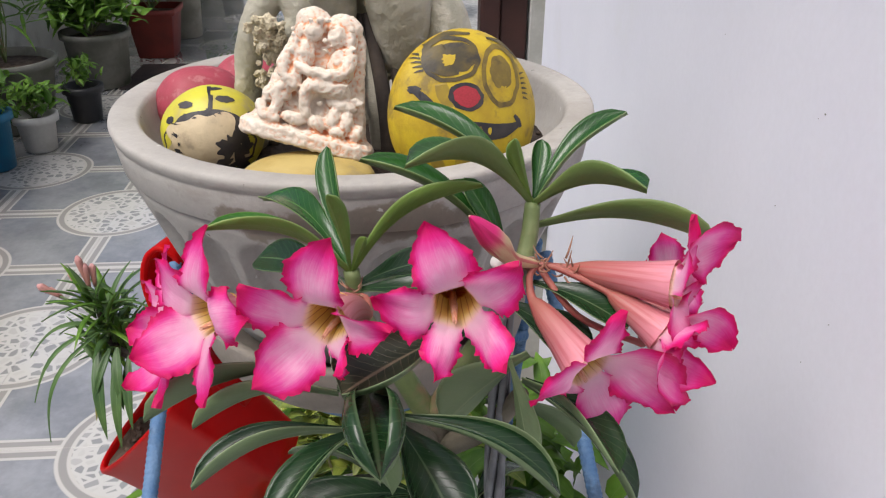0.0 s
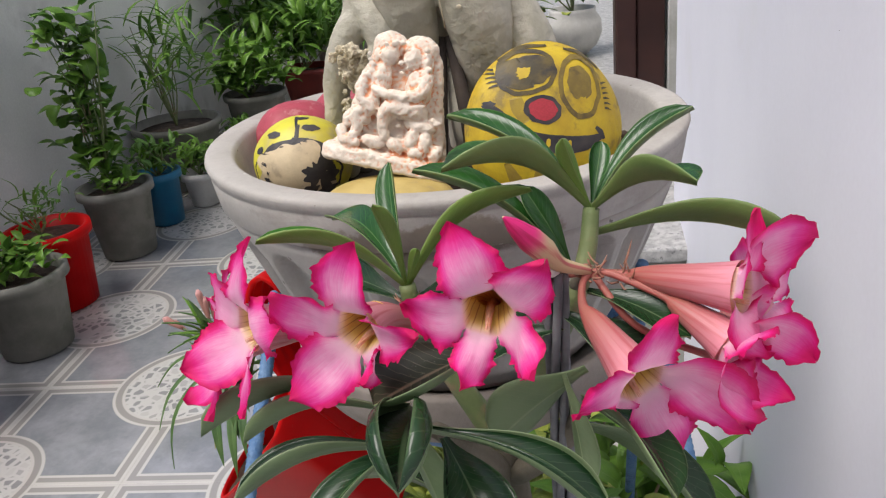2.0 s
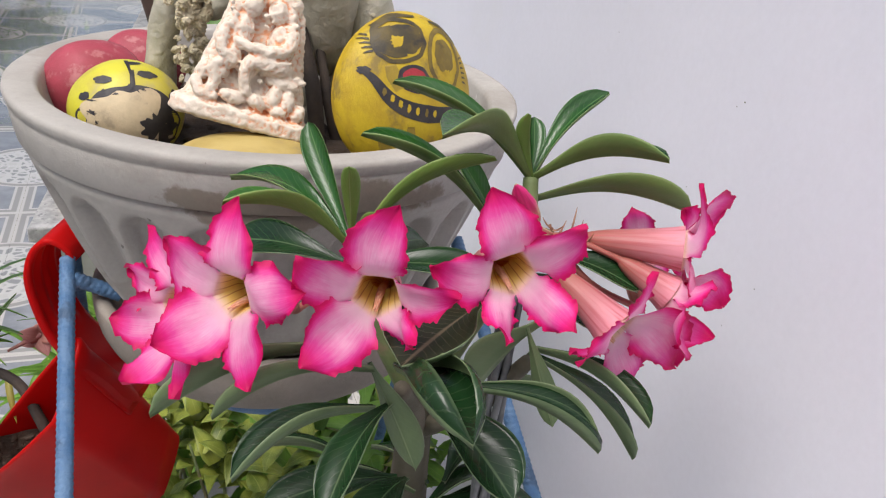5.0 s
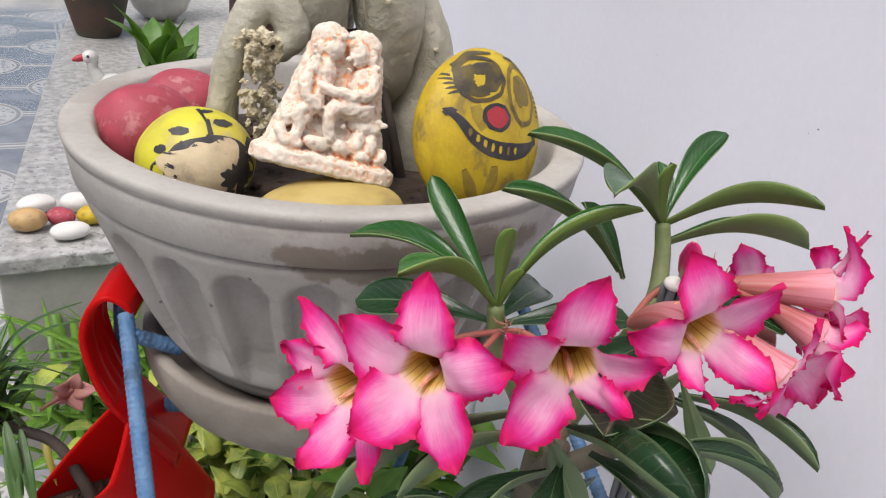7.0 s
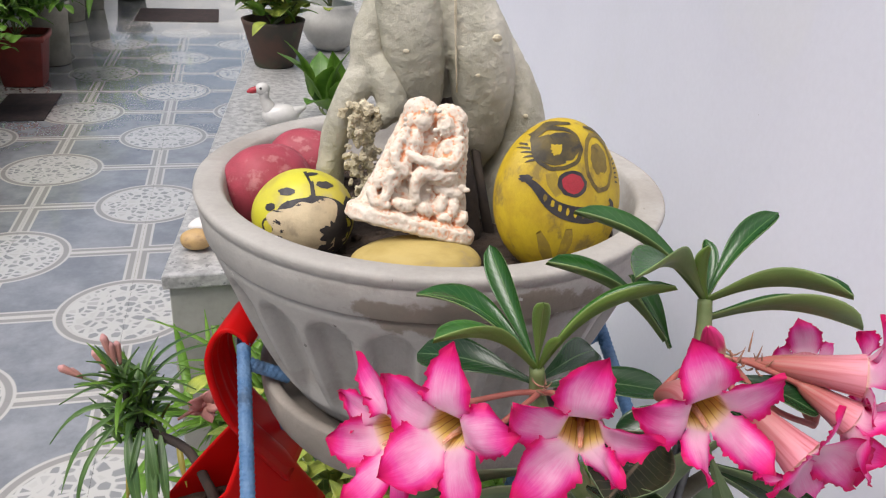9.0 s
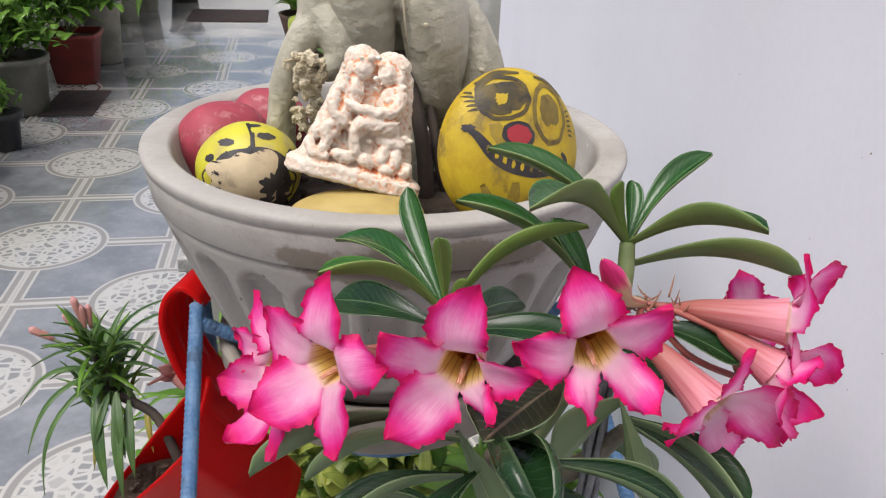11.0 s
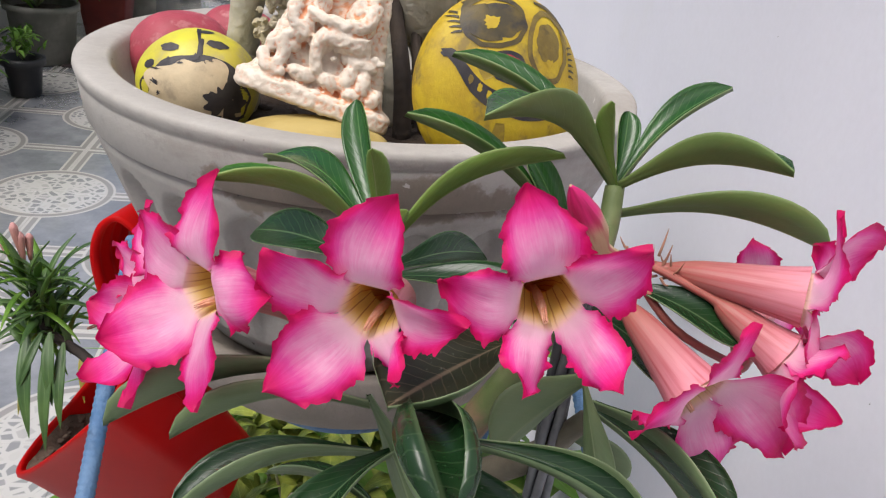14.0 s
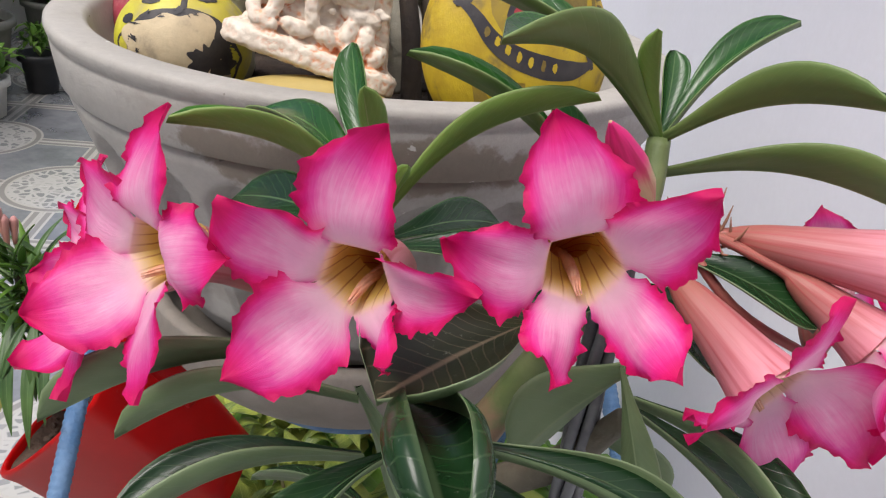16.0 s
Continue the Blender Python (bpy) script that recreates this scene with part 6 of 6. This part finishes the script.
bush("leafy_plant", -0.56, 0.83, 0.2, 0.28, (0.05, 0.05, 0.06), 90, 0.07, 0.022, (GREEN_A, GREEN_B), "green leaves in a blue pot", 36, 0.6)
pot("plant_pot", -0.47, 1.03, 0.06, 0.075, 0.15, WHITE_POT, "small off-white glazed pot")
bush("leafy_plant", -0.47, 1.03, 0.13, 0.21, (0.05, 0.05, 0.05), 110, 0.06, 0.025, (GREEN_B, GREEN_A), "fresh green leaves in a white pot", 37, 0.5, "round")
pot("plant_pot", -0.40, 1.40, 0.06, 0.075, 0.16, BLACK_POT, "small black plastic pot")
bush("leafy_plant", -0.40, 1.40, 0.15, 0.22, (0.04, 0.04, 0.04), 80, 0.05, 0.02, (GREEN_B, GREEN_A), "small green leaves in a black pot", 38, 0.5)
pot("plant_pot", -0.66, 1.32, 0.14, 0.19, 0.30, POT_GREY, "broad grey cement pot")
bush("palm_plant", -0.66, 1.32, 0.28, 0.58, (0.10, 0.10, 0.16), 95, 0.22, 0.020, (GREEN_B, GREEN_A), "feathery palm-like plant in a broad grey pot", 39, 0.5)
pot("plant_pot", -0.50, 1.98, 0.13, 0.155, 0.27, POT_GREY, "round mossy cement pot")
bush("leafy_plant", -0.52, 1.98, 0.25, 0.40, (0.10, 0.10, 0.10), 260, 0.10, 0.045, (GREEN_B, GREEN_A), "lush green plant in a mossy pot", 40, 0.4, "round")
pot("plant_pot", -0.36, 2.58, 0.10, 0.135, 0.27, TERRACOTTA, "square dark red pot on a dark mat", square=True, rim=0.008)
bush("leafy_plant", -0.38, 2.58, 0.25, 0.46, (0.12, 0.12, 0.13), 240, 0.17, 0.045, (GREEN_B, GREEN_A), "broad-leaved green plant in a square red pot", 41, 0.5)
pot("plant_pot", -0.30, 3.05, 0.09, 0.11, 0.36, POT_PALE, "tall pale weathered cement pot")
bush("leafy_plant", -0.30, 3.05, 0.34, 0.50, (0.11, 0.11, 0.10), 150, 0.12, 0.03, (GREEN_A, GREEN_B), "green plant in a tall pale pot", 42, 0.5)
pot("plant_pot", -0.45, 4.45, 0.12, 0.15, 0.35, POT_PALE, "pale weathered cement pot")
pot("plant_pot", -0.36, 4.95, 0.10, 0.13, 0.32, POT_PALE, "pale weathered cement pot")
pot("plant_pot", -0.10, 5.42, 0.11, 0.14, 0.26, BLACK_POT, "black plastic pot at the far end")
for k, (x, y) in enumerate(((-0.45, 4.45), (-0.36, 4.95), (-0.10, 5.42), (-0.6, 3.6))):
    bush("leafy_plant", x, y, 0.25, 0.52, (0.15, 0.15, 0.16), 220, 0.16, 0.04, (GREEN_A, GREEN_B) if k % 2 else (GREEN_B, GREEN_A), "dense green foliage of a far potted plant", 43 + k, 0.4)
for k in range(1, 5):
    bush("tall_shrub", -0.72, 1.9 + 0.85 * k, 0.0, 0.72, (0.10, 0.28, 0.30), 190, 0.18, 0.06, (GREEN_A, GREEN_B) if k % 2 else (GREEN_B, GREEN_A), "tall green shrub against the boundary wall", 60 + k, 0.3, "lance", 12)

solid("door_mat", box_bm(-0.40, 1.87, 0.0005, -0.15, 2.35, 0.006, 0.002), MAT_RUG, "dark brown mat lying on the tiles", "mat", smooth=False)
solid("drain_grate", box_bm(0.01, 4.43, 0.0005, 0.62, 4.98, 0.006, 0.002), MAT_RUG, "dark drain cover set in the tiles", "drain", smooth=False)

# ---- things on the ledge ----
LT = 0.4505
lp = "stones on the ledge"
pebble("river_stone", (0.640, -0.575, LT + 0.022), (0.033, 0.026, 0.022), Matrix(), TAN_STONE, "smooth tan stone on the granite ledge", 0.05, 11, lp)
pebble("river_stone", (0.708, -0.625, LT + 0.016), (0.034, 0.022, 0.016), Matrix.Rotation(0.1, 4, "Z"), WHITE_STONE, "flat white stone on the granite ledge", 0.05, 12, lp)
pebble("river_stone", (0.655, -0.500, LT + 0.019), (0.036, 0.022, 0.019), Matrix.Rotation(0.3, 4, "Z"), WHITE_STONE, "oval white stone on the granite ledge", 0.05, 13, lp)
pebble("river_stone", (0.695, -0.560, LT + 0.017), (0.026, 0.020, 0.017), Matrix.Rotation(-0.4, 4, "Z"), MAROON, "small maroon stone on the granite ledge", 0.05, 14, lp)
pebble("river_stone", (0.725, -0.500, LT + 0.019), (0.030, 0.022, 0.019), Matrix(), WHITE_STONE, "white stone on the granite ledge", 0.05, 15, lp)
pebble("river_stone", (0.748, -0.565, LT + 0.018), (0.026, 0.022, 0.018), Matrix(), YELLOW, "yellow stone on the granite ledge", 0.05, 16, lp)
lp_pot = thing("plant_pot", "dark brown clay pot on the granite ledge", "plant pot")
part("pot", lathe([(0.07, 0.0), (0.075, 0.006), (0.115, 0.16), (0.12, 0.175), (0.11, 0.175), (0.105, 0.15), (0.01, 0.145)], 40, None, (0.88, 1.06, LT)), surface("stained_clay", (0.10, 0.055, 0.04), (0.05, 0.045, 0.035), 9.0, 0.7, 80.0, 0.3, (0.07, 0.09, 0.05), 6.0), lp_pot)
bush("variegated_plant", 0.88, 1.06, LT + 0.15, LT + 0.24, (0.07, 0.07, 0.06), 110, 0.10, 0.06, (VARIEGATED, GREEN_B), "lime-and-green variegated plant in a dark clay pot", 71, 0.4, "round", 6, 0.2, 2)
vase = thing("round_vase", "round white ceramic planter on the granite ledge", "vase")
part("body", lathe([(0.055, 0.0), (0.06, 0.004), (0.10, 0.04), (0.122, 0.09), (0.118, 0.14), (0.095, 0.175), (0.10, 0.19), (0.09, 0.19), (0.085, 0.17), (0.01, 0.165)], 48, None, (1.13, 1.36, LT)), WHITE_POT, vase)
bush("leafy_plant", 1.13, 1.36, LT + 0.17, LT + 0.30, (0.06, 0.06, 0.08), 70, 0.10, 0.035, (GREEN_A, GREEN_B), "green plant in a white vase", 72, 0.7)


def duck():
    bm = bmesh.new()
    ball(bm, (0, 0, 0.035), (0.055, 0.035, 0.035), None, 24, 14)
    tube(bm, [(-0.03, 0, 0.05), (-0.045, 0, 0.085), (-0.045, 0, 0.11)], [0.022, 0.015, 0.016], 12, 5)
    ball(bm, (-0.05, 0, 0.115), (0.022, 0.018, 0.019), None, 16, 12)
    tube(bm, [(0.04, 0, 0.045), (0.075, 0, 0.06)], [0.018, 0.004], 10, 4)
    ob = thing("duck_figurine", "white glazed duck ornament with a red beak on the ledge", "ornament", at=(0.857, 0.26, LT))
    part("body", bm, WHITE_POT, ob)
    bm = bmesh.new()
    tube(bm, [(-0.066, 0, 0.114), (-0.082, 0, 0.110), (-0.095, 0, 0.106)], [0.010, 0.009, 0.003], 10, 4)
    part("beak", bm, RED_PAINT, ob, "red beak")
    for s in (-1, 1):
        part("eye", ball(bmesh.new(), (-0.056, 0.0165 * s, 0.120), (0.004, 0.003, 0.004), None, 10, 8), BLACK_PAINT, ob, "dark eye")


duck()
bush("broad_leaf_plant", 1.01, 0.33, LT, LT + 0.05, (0.03, 0.03, 0.02), 12, 0.17, 0.085, (GREEN_A, GREEN_B), "broad glossy green leaves rising behind the bowl", 73, 0.9, "lance", 3, 0.05, 2)
bush("grassy_plant", 0.78, -0.88, 0.0, 0.22, (0.07, 0.06, 0.05), 170, 0.22, 0.016, (GREEN_B, GREEN_A), "arching grassy green plant at the foot of the ledge", 74, 0.6, "lance", 6, 0.35)
bush("variegated_plant", 0.86, -1.33, 0.0, 0.46, (0.08, 0.07, 0.06), 280, 0.048, 0.024, (VARIEGATED, GREEN_A), "yellow-green variegated leaves below the bowl", 75, 0.4, "round", 8, 0.2, 2)
bush("leafy_plant", 1.02, -1.32, 0.0, 0.40, (0.07, 0.08, 0.09), 150, 0.07, 0.035, (GREEN_B, GREEN_A), "bright green leaves below the bowl by the white wall", 76, 0.4, "round", 8, 0.2, 2)
bush("leafy_plant", 0.72, -1.30, 0.0, 0.32, (0.06, 0.07, 0.07), 110, 0.08, 0.02, (GREEN_B, GREEN_A), "thin green leaves below the bowl", 77, 0.5, "lance", 8)

# ---- floor tiles ----
floor = tagged(thing("floor", "glazed patterned floor tiles with pebbled roundels and cream bands", "floor", kind="structure"), kind="structure")
bm = box_bm(0.0002, 0.0002, -0.012, CELL - 0.0002, CELL - 0.0002, 0.0, 0.0006)
tile_mesh = mesh_of("tile", bm, TILE, smooth=False)
for i in range(-3, 4):
    for j in range(-11, 23):
        t = new("tile", tile_mesh)
        t.parent = floor
        t.location = (i * CELL, j * CELL, 0)
